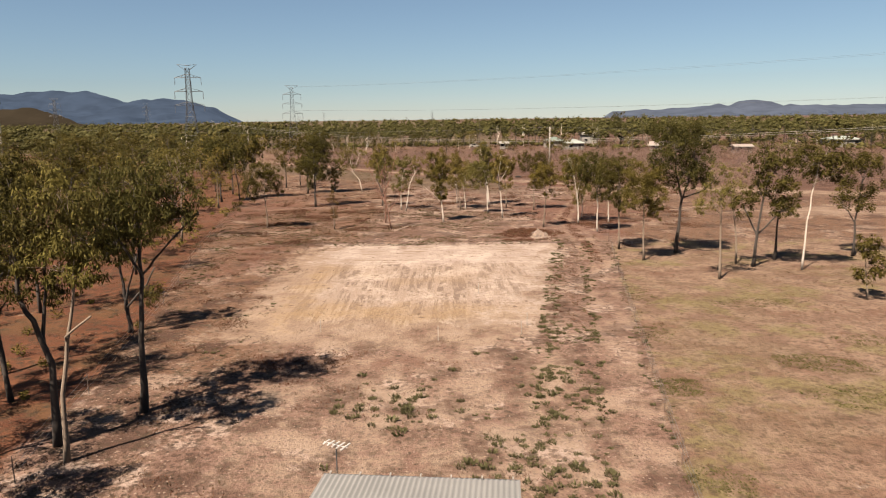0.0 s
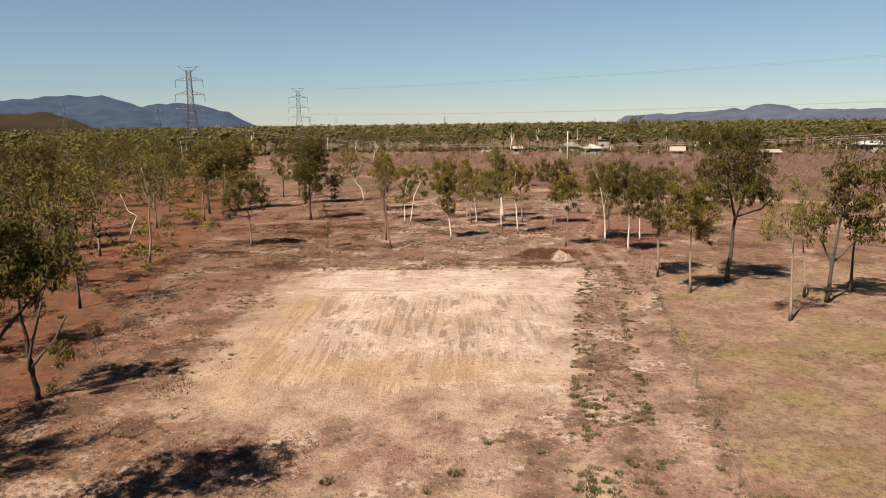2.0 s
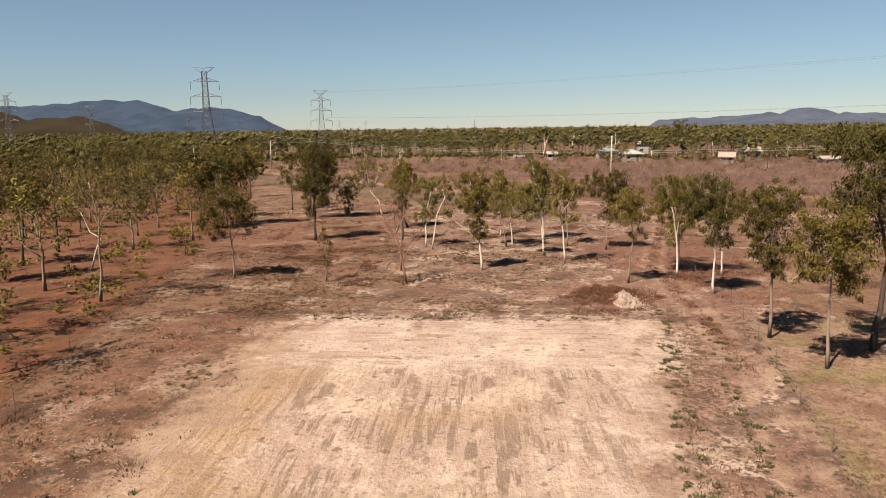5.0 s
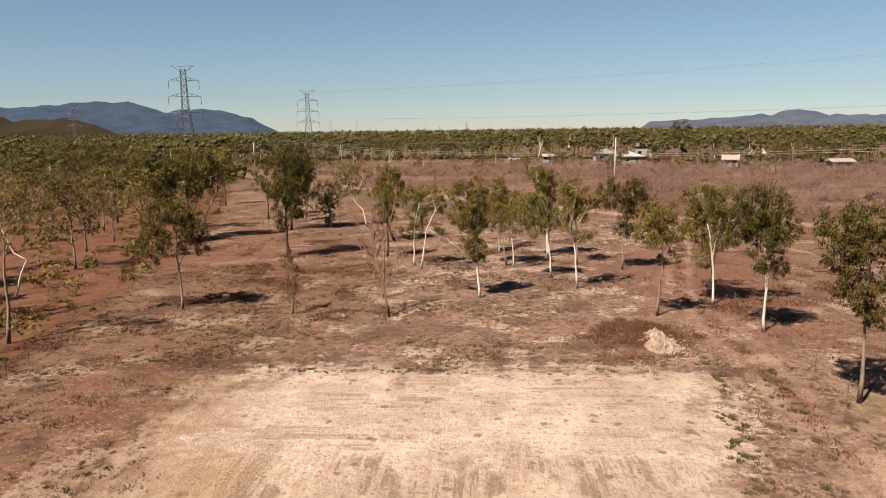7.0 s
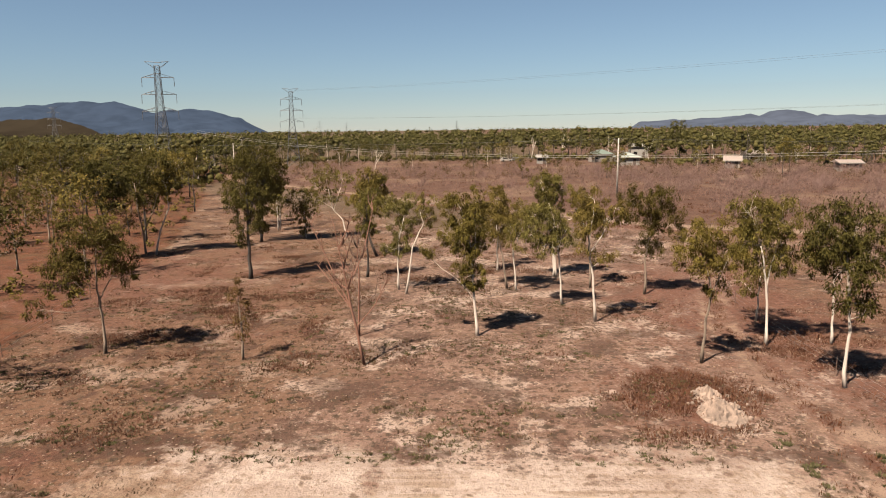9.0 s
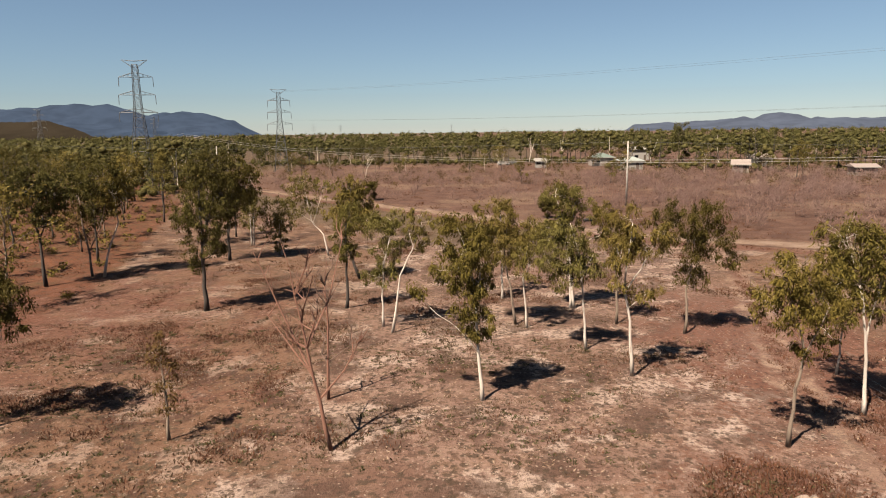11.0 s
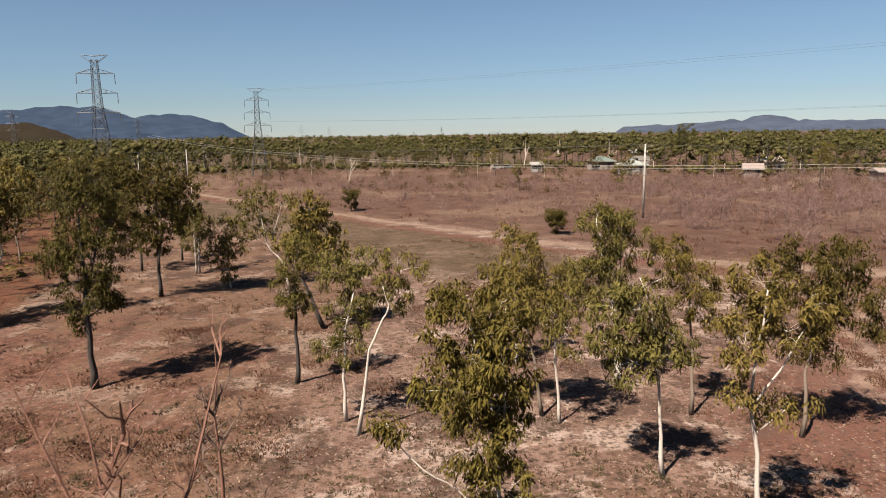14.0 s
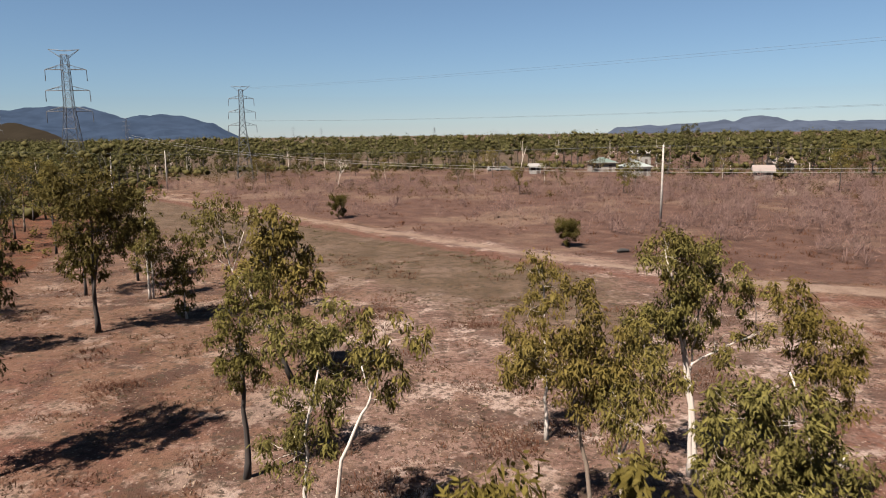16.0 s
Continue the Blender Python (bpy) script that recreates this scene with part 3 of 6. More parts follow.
# ---------------------------------------------------------------- trees
def gum_tree(x, y, h, w, seed, base=0.35, lean=(0.0, 0.0), skin=None, leaves=None, label="", dens=1.0, limbs=7, stems=1,
             name="gum_tree", group="gum trees on the lot", leaf=0.17, per=92, split=True, fill=4.0):
    """A eucalypt: stems with a bend, rising limbs, and clumps of hanging leaves at the ends of the limbs."""
    rng = np.random.default_rng(seed)
    skin, leaves = skin or BARK_GREY, leaves or LEAF_OLIVE
    if split and y > 50 and (x > 13.5 or x < -16) and leaf < 0.19:      # never passed closely: fewer, larger leaves
        leaf, per = 0.20, per * 0.62
    top = thing(name, x, y, gz(x, y) - 0.05, label, "tree", group)
    clumps, radii, limb_shapes = [], [], []
    trunk = Shape()
    for stem in range(stems):
        sa = rng.uniform(0, 6.28)
        spread = 0.0 if stems == 1 else 0.13 * w
        sh = h * (1 - 0.12 * stem)
        r0 = (0.0095 * sh + 0.028) * (0.8 if stems > 1 else 1)
        pts, n = [], 9
        wob = rng.normal(0, 0.011 * h, (n, 2))
        wob[0] = 0
        for i in range(n):
            t = i / (n - 1)
            pts.append(Vector((lean[0] * t ** 1.2 + spread * math.cos(sa) * t * 2 + wob[i][0] * min(1, t * 2),
                               lean[1] * t ** 1.2 + spread * math.sin(sa) * t * 2 + wob[i][1] * min(1, t * 2), sh * 0.9 * t)))
        rad = [r0 * (1.25 if i == 0 else 1) * (1 - 0.82 * i / (n - 1)) for i in range(n)]
        trunk.tube(pts, rad, 7 if split else 5)

        def on_stem(t):
            k = min(n - 2, int(t * (n - 1)))
            return pts[k].lerp(pts[k + 1], t * (n - 1) - k)

        phase = rng.uniform(0, 6.28)
        for k in range(limbs):
            u = (k + rng.uniform(0.1, 0.9)) / limbs
            t0 = max(0.12, base * 0.85) + (0.93 - base * 0.85) * u
            p = on_stem(t0)
            a = phase + k * 2.4 + rng.uniform(-0.4, 0.4)
            reach = w * 0.5 * (0.62 + 0.38 * math.sin(math.pi * min(1, 0.25 + 0.8 * u))) * rng.uniform(0.65, 1.08)
            rise = reach * rng.uniform(0.55, 1.25) * (0.8 + 0.5 * u)
            rise = min(rise, h * 1.0 - p.z)
            out = Vector((math.cos(a), math.sin(a), 0))
            line = [p + out * reach * s + Vector((0, 0, rise * s ** 0.8)) + Vector(rng.normal(0, 0.04 * reach, 3)) * (s > 0) for s in (0, 0.3, 0.6, 0.85, 1)]
            rl = rad[int(t0 * (n - 1))] * 0.62
            shape = Shape()
            shape.tube(line, [rl * f for f in (1, 0.8, 0.55, 0.38, 0.2)], 5 if split else 3)
            for q, f in ((line[2], 0.75), (line[3], 0.9), (line[4], 1.0)):
                clumps.append(q + Vector(rng.normal(0, 0.12, 3)))
                radii.append(rng.uniform(0.38, 0.66) * f * (0.6 + 0.13 * w))
            for _ in range(3):
                q = line[1].lerp(line[3], rng.random())
                tip = q + Vector((rng.normal(0, 0.32), rng.normal(0, 0.32), rng.uniform(-0.05, 0.55))) * (0.5 + reach * 0.5)
                tip.z = min(tip.z, h)
                shape.tube([q, q.lerp(tip, 0.5) + Vector(rng.normal(0, 0.05, 3)), tip], [rl * 0.35, rl * 0.24, rl * 0.1], 4 if split else 3)
                clumps.append(tip)
                radii.append(rng.uniform(0.34, 0.6) * (0.6 + 0.13 * w))
            limb_shapes.append(shape)
        # foliage that fills the crown between the limbs
        for _ in range(int(limbs * fill * 0.65)):
            u = rng.random() ** 0.85
            zc = h * (base + (1 - base) * (0.06 + 0.92 * u))
            rr = w * 0.40 * math.sin(math.pi * min(1, 0.18 + 0.80 * u)) * math.sqrt(rng.random())
            a = rng.uniform(0, 6.28)
            q = on_stem(min(0.99, zc / (sh * 0.9)))
            clumps.append(Vector((q.x + rr * math.cos(a), q.y + rr * math.sin(a), zc)))
            radii.append(rng.uniform(0.26, 0.5) * (0.55 + 0.12 * w))
        tip = pts[-1]
        for s in range(4):
            clumps.append(tip + Vector((rng.normal(0, 0.07 * w), rng.normal(0, 0.07 * w), h * 0.1 * rng.uniform(-0.6, 0.75))))
            radii.append(rng.uniform(0.3, 0.5) * (0.5 + 0.12 * w))
    keep = rng.random(len(clumps)) < min(1.0, dens)
    cl = np.array([c[:] for c, k in zip(clumps, keep) if k])
    rd = np.array([r for r, k in zip(radii, keep) if k])
    if split:
        part("trunk", trunk, skin, top, smooth=True)
        for s in limb_shapes:
            part("limb", s, skin, top, smooth=True)
    else:
        for s in limb_shapes:
            trunk.add(s.v, s.f)
        part("trunk", trunk, skin, top, smooth=True)
    if len(cl):
        q = leaf_quads(rng, cl, rd * 0.82, int(per * max(1.0, dens)), leaf, leaf * (0.34 if leaf < 0.19 else 0.42), flat=1.05, shell=0.65)
        part("crown", quads_mesh("crown", q, leaves), leaves, top)
    return top


def bare_tree(x, y, h, seed, lean, skin, label, limbs=6, spread=0.35, twig_skin=None):
    """A leafless dead sapling with crooked rising branches."""
    rng = np.random.default_rng(seed)
    top = thing("dead_tree", x, y, gz(x, y) - 0.05, label, "tree")
    trunk = Shape()
    pts = [Vector((lean[0] * t + rng.normal(0, 0.05) * (t > 0), lean[1] * t + rng.normal(0, 0.05) * (t > 0), h * t)) for t in np.linspace(0, 1, 9)]
    r0 = 0.0105 * h + 0.014
    trunk.tube(pts, [r0 * (1 - 0.95 * i / 8) for i in range(9)], 6)
    part("trunk", trunk, skin, top, smooth=True)
    for k in range(limbs):
        t = 0.25 + 0.65 * (k + rng.random()) / limbs
        i = min(7, int(t * 8))
        p = pts[i]
        a = rng.uniform(0, 6.28)
        reach = h * spread * rng.uniform(0.5, 1.0) * (1.15 - t)
        end = p + Vector((math.cos(a) * reach, math.sin(a) * reach, reach * rng.uniform(1.1, 2.2)))
        mid = p.lerp(end, 0.5) + Vector(rng.normal(0, 0.14, 3)) - Vector((0, 0, 0.12 * reach))
        s = Shape().tube([p, mid, end], [r0 * 0.5, r0 * 0.34, r0 * 0.14], 5)
        for _ in range(5):
            q = p.lerp(mid, rng.uniform(0.3, 1)) if rng.random() < 0.4 else mid.lerp(end, rng.random())
            tip = q + Vector((rng.normal(0, 0.34), rng.normal(0, 0.34), rng.uniform(0.15, 0.75))) * (0.4 + reach * 0.45)
            bend = q.lerp(tip, 0.5) + Vector(rng.normal(0, 0.06, 3))
            s.tube([q, bend, tip], [r0 * 0.26, r0 * 0.17, r0 * 0.07], 4)
            for _ in range(2):
                w0 = q.lerp(bend, rng.uniform(0.4, 1)) if rng.random() < 0.4 else bend.lerp(tip, rng.random())
                s.tube([w0, w0 + Vector((rng.normal(0, 0.16), rng.normal(0, 0.16), rng.uniform(0.05, 0.38)))], [r0 * 0.11, r0 * 0.05], 3)
        part("branch", s, twig_skin or skin, top)
    return top


def gum(x, y, stems, lobes, skin, leaves, label, dens=1.0, group="gum trees on the lot", thick=1.0, boughs=(), full=1.12):
    """A eucalypt of known habit. stems: lines of (offset, height), the first from the ground, the others forking from it;
    lobes: (offset, height, half width, half height) of the masses of its crown; boughs: long bare side branches."""
    rng = np.random.default_rng(int(abs(x * 131 + y * 977)))
    top = thing("gum_tree", x, y, gz(x, y) - 0.05, label, "tree", group)
    h = max(b + d for a, b, c, d in lobes)
    r0 = (0.0076 * h + 0.022) * thick * (1.45 if skin is BARK_DARK else 1.0)
    main = [(0.0, 0.0)] + list(stems[0])
    wide = sum(c for a, b, c, d in lobes) / len(lobes)

    def radius(z):
        return max(0.018, r0 * (1 - 0.86 * z / h))

    def bend(line, y0=0.0):
        """A smooth crooked line through the given points, with a drift in depth."""
        pts, dy = [], y0
        for (xa, za), (xb, zb) in zip(line, line[1:]):
            for k in range(3):
                f = k / 3
                pts.append(Vector((xa + (xb - xa) * f + rng.normal(0, 0.025), dy, za + (zb - za) * f)))
                dy += rng.normal(0, 0.05)
        pts.append(Vector((*line[-1][:1], dy, line[-1][1])))
        return pts

    lines = [bend(main)]
    flare = [radius(p.z) * (1.35 if i == 0 else 1.12 if i == 1 else 1) for i, p in enumerate(lines[0])]
    part("trunk", Shape().tube(lines[0], flare, 8), skin, top, smooth=True)
    for s in stems[1:]:
        near = min(lines[0], key=lambda p: (p.x - s[0][0]) ** 2 + (p.z - s[0][1] + 0.5) ** 2)
        line = bend([(near.x, near.z)] + list(s), near.y)
        side = rng.choice((-1, 1)) * rng.uniform(0.2, 0.45)
        for i, p in enumerate(line):
            p.y += side * wide * i / len(line)
        lines.append(line)
        part("limb", Shape().tube(line, [0.72 * radius(p.z) for p in line], 6), skin, top, smooth=True)
    for b in boughs:
        line = bend([b[0]] + list(b[1:]))
        lines.append(line)
        part("limb", Shape().tube(line, [0.34 * radius(p.z) for p in line], 6), skin, top, smooth=True)
    centres, sizes = [], []
    for a, b, c, d in lobes:
        c, d = full * (1.24 * c + 0.08), full * (1.24 * d + 0.08)
        deep = 0.5 * (c + max(c, d))
        mid = Vector((a, rng.normal(0, 0.30 * wide), b))
        wood = [p for line in lines for p in line if p.z < b + 0.2 and p.z > 0.30 * h] or [lines[0][-1]]
        foot = min(wood, key=lambda p: (p - mid).length + 0.5 * abs(b - 0.9 * c - p.z))
        s = Shape()
        r1 = 0.5 * radius(foot.z)
        knee = foot.lerp(mid, 0.5) + Vector(rng.normal(0, 0.10, 3)) - Vector((0, 0, 0.08 * (mid - foot).length))
        s.tube([foot, knee, mid], [r1 * 0.85, r1 * 0.55, r1 * 0.3], 5)
        n = max(5, int(round((15.5 if abs(x) < 22 else 14.0) * c * d * min(1.15, dens))))
        for k in range(n):
            v = Vector(rng.normal(size=3)).normalized() * rng.uniform(0.25, 1.0) ** 0.6
            q = mid + Vector((v.x * c * 0.84, v.y * deep * 0.84, v.z * d * 0.84))
            centres.append(q[:])
            sizes.append(rng.uniform(0.15, 0.38) * (0.75 + 0.25 * min(1.6, c)))
            if k % 3 == 0:
                s.tube([knee.lerp(mid, rng.random()), mid.lerp(q, 0.5) + Vector(rng.normal(0, 0.06, 3)), q], [r1 * 0.42, r1 * 0.3, r1 * 0.12], 4)
        part("limb", s, skin, top, smooth=True)
    far, close = abs(x) > 22 or y > 105, abs(x) < 15 and 70 < y < 112
    leaf = 0.27 if far else 0.20 if close else 0.22
    per = int((26 if far else 66 if close else 42) * dens)
    q = leaf_quads(rng, centres, sizes, per, leaf, leaf * (0.34 if far else 0.25), 1.25, 1.05, 0.7)
    part("crown", quads_mesh("crown", q, leaves), leaves, top)
    return top


WHITE_GUM = "slender white-barked gum tree with olive leaves on bare soil"
GREY_GUM = "grey-barked gum tree with a loose olive crown"
DARK_GUM = "tall gum tree with dark rough bark and a heavy crown"

PADDOCK = "gums in the paddock"
# row of gums behind the pad
gum(-0.1, 82.8, [[(-0.2, 2.23), (-0.29, 4.4), (-0.55, 6.28), (-1.1, 7.9)], [(-0.1, 4.64), (-0.14, 6.75), (-0.09, 8.12)]], [(-1.22, 7.79, 0.82, 0.68), (-0.09, 8.24, 0.46, 0.59), (-0.18, 6.98, 0.59, 0.77), (-1.28, 6.06, 0.82, 0.82), (-0.68, 4.73, 0.68, 0.86), (-0.22, 3.56, 0.59, 0.91), (-0.89, 6.87, 0.68, 0.68), (-0.21, 5.58, 0.55, 0.68), (-2.9, 5.25, 0.36, 0.27)], BARK_WHITE, LEAF_MID, "narrow gum tree with a dense dark crown and pale trunk", dens=1.35, boughs=[((-0.2, 2.3), (-1.2, 3.5), (-2.0, 4.1), (-2.8, 4.9))])
gum(-6.0, 95.0, [[(-0.01, 2.04), (0.08, 3.74), (0.56, 5.75)]], [(-0.24, 3.34, 1.12, 0.43), (0.26, 4.48, 0.86, 0.66), (0.89, 5.81, 0.86, 0.92), (-0.34, 6.36, 0.92, 0.72), (0.59, 6.91, 0.72, 0.59)], BARK_WHITE, LEAF_OLIVE, WHITE_GUM)
gum(-5.3, 93.7, [[(0.57, 3.62), (1.12, 4.85), (1.43, 5.46), (1.89, 6.79)], [(1.35, 5.46), (1.16, 6.21)]], [(1.79, 7.38, 0.48, 0.42), (1.88, 6.2, 0.5, 0.48), (1.28, 6.43, 0.45, 0.45), (2.0, 5.45, 0.34, 0.28), (2.61, 6.93, 0.28, 0.34)], BARK_WHITE, LEAF_OLIVE, "leaning white-barked gum tree with a thin crown", dens=0.85)
gum(-9.0, 99.4, [[(0.04, 1.89), (0.04, 3.93), (0.11, 5.91)]], [(0.25, 6.01, 0.97, 0.64), (-0.29, 4.73, 0.67, 0.79), (0.49, 4.33, 0.6, 0.56), (0.45, 6.92, 0.79, 0.52), (-0.03, 3.73, 0.26, 0.49)], BARK_DARK, LEAF_MID, "slim dark-barked gum tree with hanging olive foliage")
gum(-9.5, 109.0, [[(-1.21, 3.31), (-0.82, 5.53), (-0.57, 7.69)], [(-0.86, 5.8), (-1.56, 6.63)]], [(-0.65, 7.7, 1.08, 0.81), (0.1, 6.61, 0.97, 1.24), (-1.56, 5.81, 1.18, 0.86), (0.93, 5.51, 0.75, 0.91), (-0.31, 4.97, 1.18, 0.86), (-1.03, 6.62, 0.81, 0.91)], BARK_DARK, LEAF_YELLOW, "dark-barked tree with yellow-green foliage", dens=1.2)
gum(-14.5, 121.0, [[(-0.46, 2.17), (-1.6, 3.56), (-2.11, 6.57)], [(-1.33, 3.56), (-0.4, 6.01)]], [(-2.23, 7.54, 1.43, 0.99), (-3.38, 6.31, 1.1, 1.1), (-0.25, 6.98, 1.32, 0.71), (-1.53, 5.2, 1.21, 0.77), (-3.19, 4.67, 0.99, 0.77)], BARK_WHITE, LEAF_OLIVE, "leaning white gum tree with an open crown", dens=0.8)
gum(1.9, 102.6, [[(-0.02, 1.7), (-0.04, 3.31), (-0.14, 6.23)]], [(-0.21, 6.67, 0.77, 0.69), (-0.67, 5.35, 0.73, 0.56), (-0.88, 3.73, 0.95, 0.69), (-0.17, 2.86, 0.73, 0.65), (0.29, 6.22, 0.52, 0.52)], BARK_WHITE, LEAF_OLIVE, WHITE_GUM)
gum(2.3, 95.6, [[(-0.28, 2.51), (-0.72, 4.23), (-0.66, 6.92)]], [(-0.56, 7.25, 0.67, 0.67), (-1.22, 5.75, 1.01, 0.74), (-0.23, 4.9, 0.87, 0.87), (0.43, 5.74, 0.94, 0.94), (-2.15, 5.76, 0.67, 0.94), (-0.5, 6.08, 0.74, 0.74)], BARK_GREY, LEAF_YELLOW, GREY_GUM)
gum(3.0, 94.8, [[(-0.15, 1.85), (-0.29, 3.37), (0.02, 5.37)], [(-0.22, 3.04), (0.51, 5.04)]], [(-0.1, 4.44, 0.85, 1.12), (0.4, 5.7, 0.92, 0.98), (-0.56, 5.11, 0.66, 0.79)], BARK_WHITE, LEAF_OLIVE, WHITE_GUM, dens=0.85)
gum(6.6, 99.2, [[(-0.23, 2.37), (-0.65, 5.33), (-0.88, 6.42), (-1.41, 7.87)]], [(-1.26, 7.86, 0.95, 0.62), (0.02, 7.6, 0.88, 0.69), (-0.81, 6.06, 0.8, 0.8), (-1.55, 5.34, 1.1, 0.88)], BARK_WHITE, LEAF_OLIVE, WHITE_GUM)
gum(5.8, 90.0, [[(-0.17, 2.32), (-0.31, 3.87), (-0.53, 5.61), (-0.99, 7.1)], [(-0.31, 4.09), (0.31, 5.39)]], [(-1.01, 6.15, 0.75, 0.87), (-0.29, 4.53, 0.91, 0.71), (-1.28, 4.32, 0.66, 0.87), (0.15, 5.17, 0.75, 0.62), (-1.75, 6.22, 0.71, 0.91), (-2.18, 4.98, 0.54, 0.62)], BARK_WHITE, LEAF_OLIVE, WHITE_GUM, dens=1.1)
gum(7.4, 86.0, [[(-0.27, 2.92), (-0.59, 4.79), (-0.46, 6.25), (-0.28, 7.68)], [(-0.53, 4.42), (0.11, 5.52), (0.58, 6.42)]], [(-0.37, 7.85, 0.8, 0.7), (0.4, 6.51, 0.91, 0.59), (-0.94, 6.25, 0.63, 0.8), (0.51, 4.19, 0.91, 0.35), (-1.07, 4.7, 0.45, 0.28), (-0.32, 6.97, 0.7, 0.63), (1.03, 7.31, 0.52, 0.52)], BARK_WHITE, LEAF_YELLOW, WHITE_GUM, dens=1.0)
gum(12.3, 93.2, [[(-0.07, 2.71), (0.08, 3.99), (0.26, 5.88)], [(0.08, 3.99), (1.35, 5.56)]], [(0.1, 3.67, 1.13, 0.63), (0.06, 6.82, 1.38, 1.01), (1.41, 5.56, 1.19, 0.82), (-1.16, 6.83, 1.01, 1.13), (2.39, 4.54, 0.69, 0.5), (1.0, 7.43, 1.01, 0.57), (-0.19, 5.57, 1.07, 0.82)], BARK_GREY, LEAF_DARK, GREY_GUM, dens=0.95)
gum(8.7, 95.5, [[(-0.06, 2.84), (-0.31, 5.54)]], [(-0.31, 5.81, 0.94, 1.07), (-0.75, 7.2, 0.8, 0.6), (0.37, 4.86, 0.74, 0.74)], BARK_GREY, LEAF_MID, GREY_GUM)
gum(6.4, 99.3, [[(-0.07, 1.94), (-0.33, 4.17), (-0.8, 6.14), (-1.14, 8.05)], [(-0.16, 3.77), (0.05, 4.96), (0.12, 6.9)], [(-0.1, 4.17), (1.09, 4.75), (2.11, 5.13)]], [(-1.18, 8.2, 0.75, 0.49), (-0.15, 7.63, 0.71, 0.52), (-0.64, 7.29, 0.64, 0.49), (-0.85, 5.75, 0.49, 0.64), (0.55, 4.95, 0.71, 0.56), (1.74, 6.49, 0.64, 0.49), (-1.79, 5.67, 0.6, 0.56), (2.11, 5.13, 0.56, 0.37), (0.25, 6.32, 0.64, 0.52)], BARK_WHITE, LEAF_OLIVE, "tall white gum tree with an open spreading crown", dens=1.0)
gum(11.5, 78.5, [[(0.1, 2.44), (0.25, 3.93), (-0.21, 5.7)], [(0.2, 3.78), (0.92, 5.69)]], [(-0.41, 5.64, 1.11, 0.87), (0.76, 5.99, 0.99, 1.05), (-0.14, 7.09, 1.05, 0.52), (0.65, 3.99, 0.58, 0.35), (-0.9, 6.43, 0.64, 0.64)], BARK_GREY, LEAF_MID, "forked grey gum tree beside the spoil heap")
gum(16.1, 81.6, [[(-0.0, 1.88), (-0.22, 3.66), (-0.66, 5.73)], [(-0.17, 3.5), (0.32, 6.04)]], [(-0.51, 5.73, 1.34, 1.34), (-1.31, 7.77, 1.08, 0.83), (0.3, 7.29, 1.08, 0.95), (0.82, 5.09, 0.64, 0.95), (-1.45, 6.05, 0.89, 0.95), (-0.59, 6.98, 1.15, 0.95)], BARK_WHITE, LEAF_MID, "white gum tree with a full round crown", dens=1.1)
gum(17.5, 86.4, [[(-0.01, 1.69), (0.07, 3.14)]], [(-0.72, 2.42, 0.79, 0.57), (-0.01, 3.86, 1.07, 0.86)], BARK_WHITE, LEAF_OLIVE, WHITE_GUM)
gum(17.0, 75.0, [[(-0.1, 2.31), (-0.16, 3.93), (-0.55, 6.57)], [(-0.21, 4.2), (0.38, 6.04)]], [(-0.48, 5.79, 1.1, 1.31), (-1.06, 7.61, 1.1, 1.1), (0.33, 6.56, 1.0, 1.15), (-1.49, 6.78, 0.68, 0.94), (0.75, 3.93, 0.42, 0.47), (0.04, 4.2, 0.68, 0.58), (-0.29, 7.86, 1.05, 0.89)], BARK_WHITE, LEAF_DARK, "white gum tree with a dark drooping crown", dens=1.2)
gum(19.8, 81.7, [[(-0.09, 1.84), (-0.22, 4.42)]], [(-0.26, 5.69, 1.15, 1.15), (-1.4, 5.38, 0.77, 0.77)], BARK_WHITE, LEAF_MID, WHITE_GUM)
# open ground left of the pad
gum(-18.7, 98.9, [[(0.01, 2.62), (0.13, 5.59), (0.1, 8.5)], [(0.14, 4.86), (1.05, 8.13)]], [(-0.13, 8.86, 1.52, 1.45), (1.11, 9.99, 1.31, 1.09), (-0.96, 6.63, 0.87, 0.73), (0.49, 6.51, 1.45, 1.31), (0.18, 4.86, 1.23, 0.87), (1.07, 4.4, 0.73, 0.44), (-0.6, 3.3, 0.51, 0.58), (1.77, 8.12, 0.94, 1.31)], BARK_DARK, LEAF_DARK, DARK_GUM, dens=1.3)
gum(-23.5, 117.9, [[(0.08, 2.72), (0.23, 6.38), (0.3, 8.96)], [(0.11, 2.45), (0.92, 5.86)]], [(0.35, 8.96, 2.09, 1.36), (0.55, 6.48, 1.88, 1.88), (-0.54, 4.41, 1.36, 0.94), (1.65, 7.4, 1.36, 1.36)], BARK_DARK, LEAF_DARK, DARK_GUM, dens=1.2)
gum(-24.0, 126.6, [[(-0.02, 2.59), (-0.03, 6.16), (-0.04, 7.92)]], [(0.09, 7.21, 1.07, 1.55), (0.31, 4.08, 0.95, 1.07)], BARK_WHITE, LEAF_OLIVE, WHITE_GUM, dens=0.5)
gum(-19.3, 121.2, [[(-0.08, 1.62), (-0.23, 3.84)]], [(-0.74, 4.62, 1.43, 1.21), (-0.4, 2.85, 1.1, 0.99), (0.53, 3.61, 0.99, 0.99), (-0.14, 1.51, 0.66, 0.88)], BARK_WHITE, LEAF_MID, "short bushy gum tree with a pale trunk", dens=0.9)
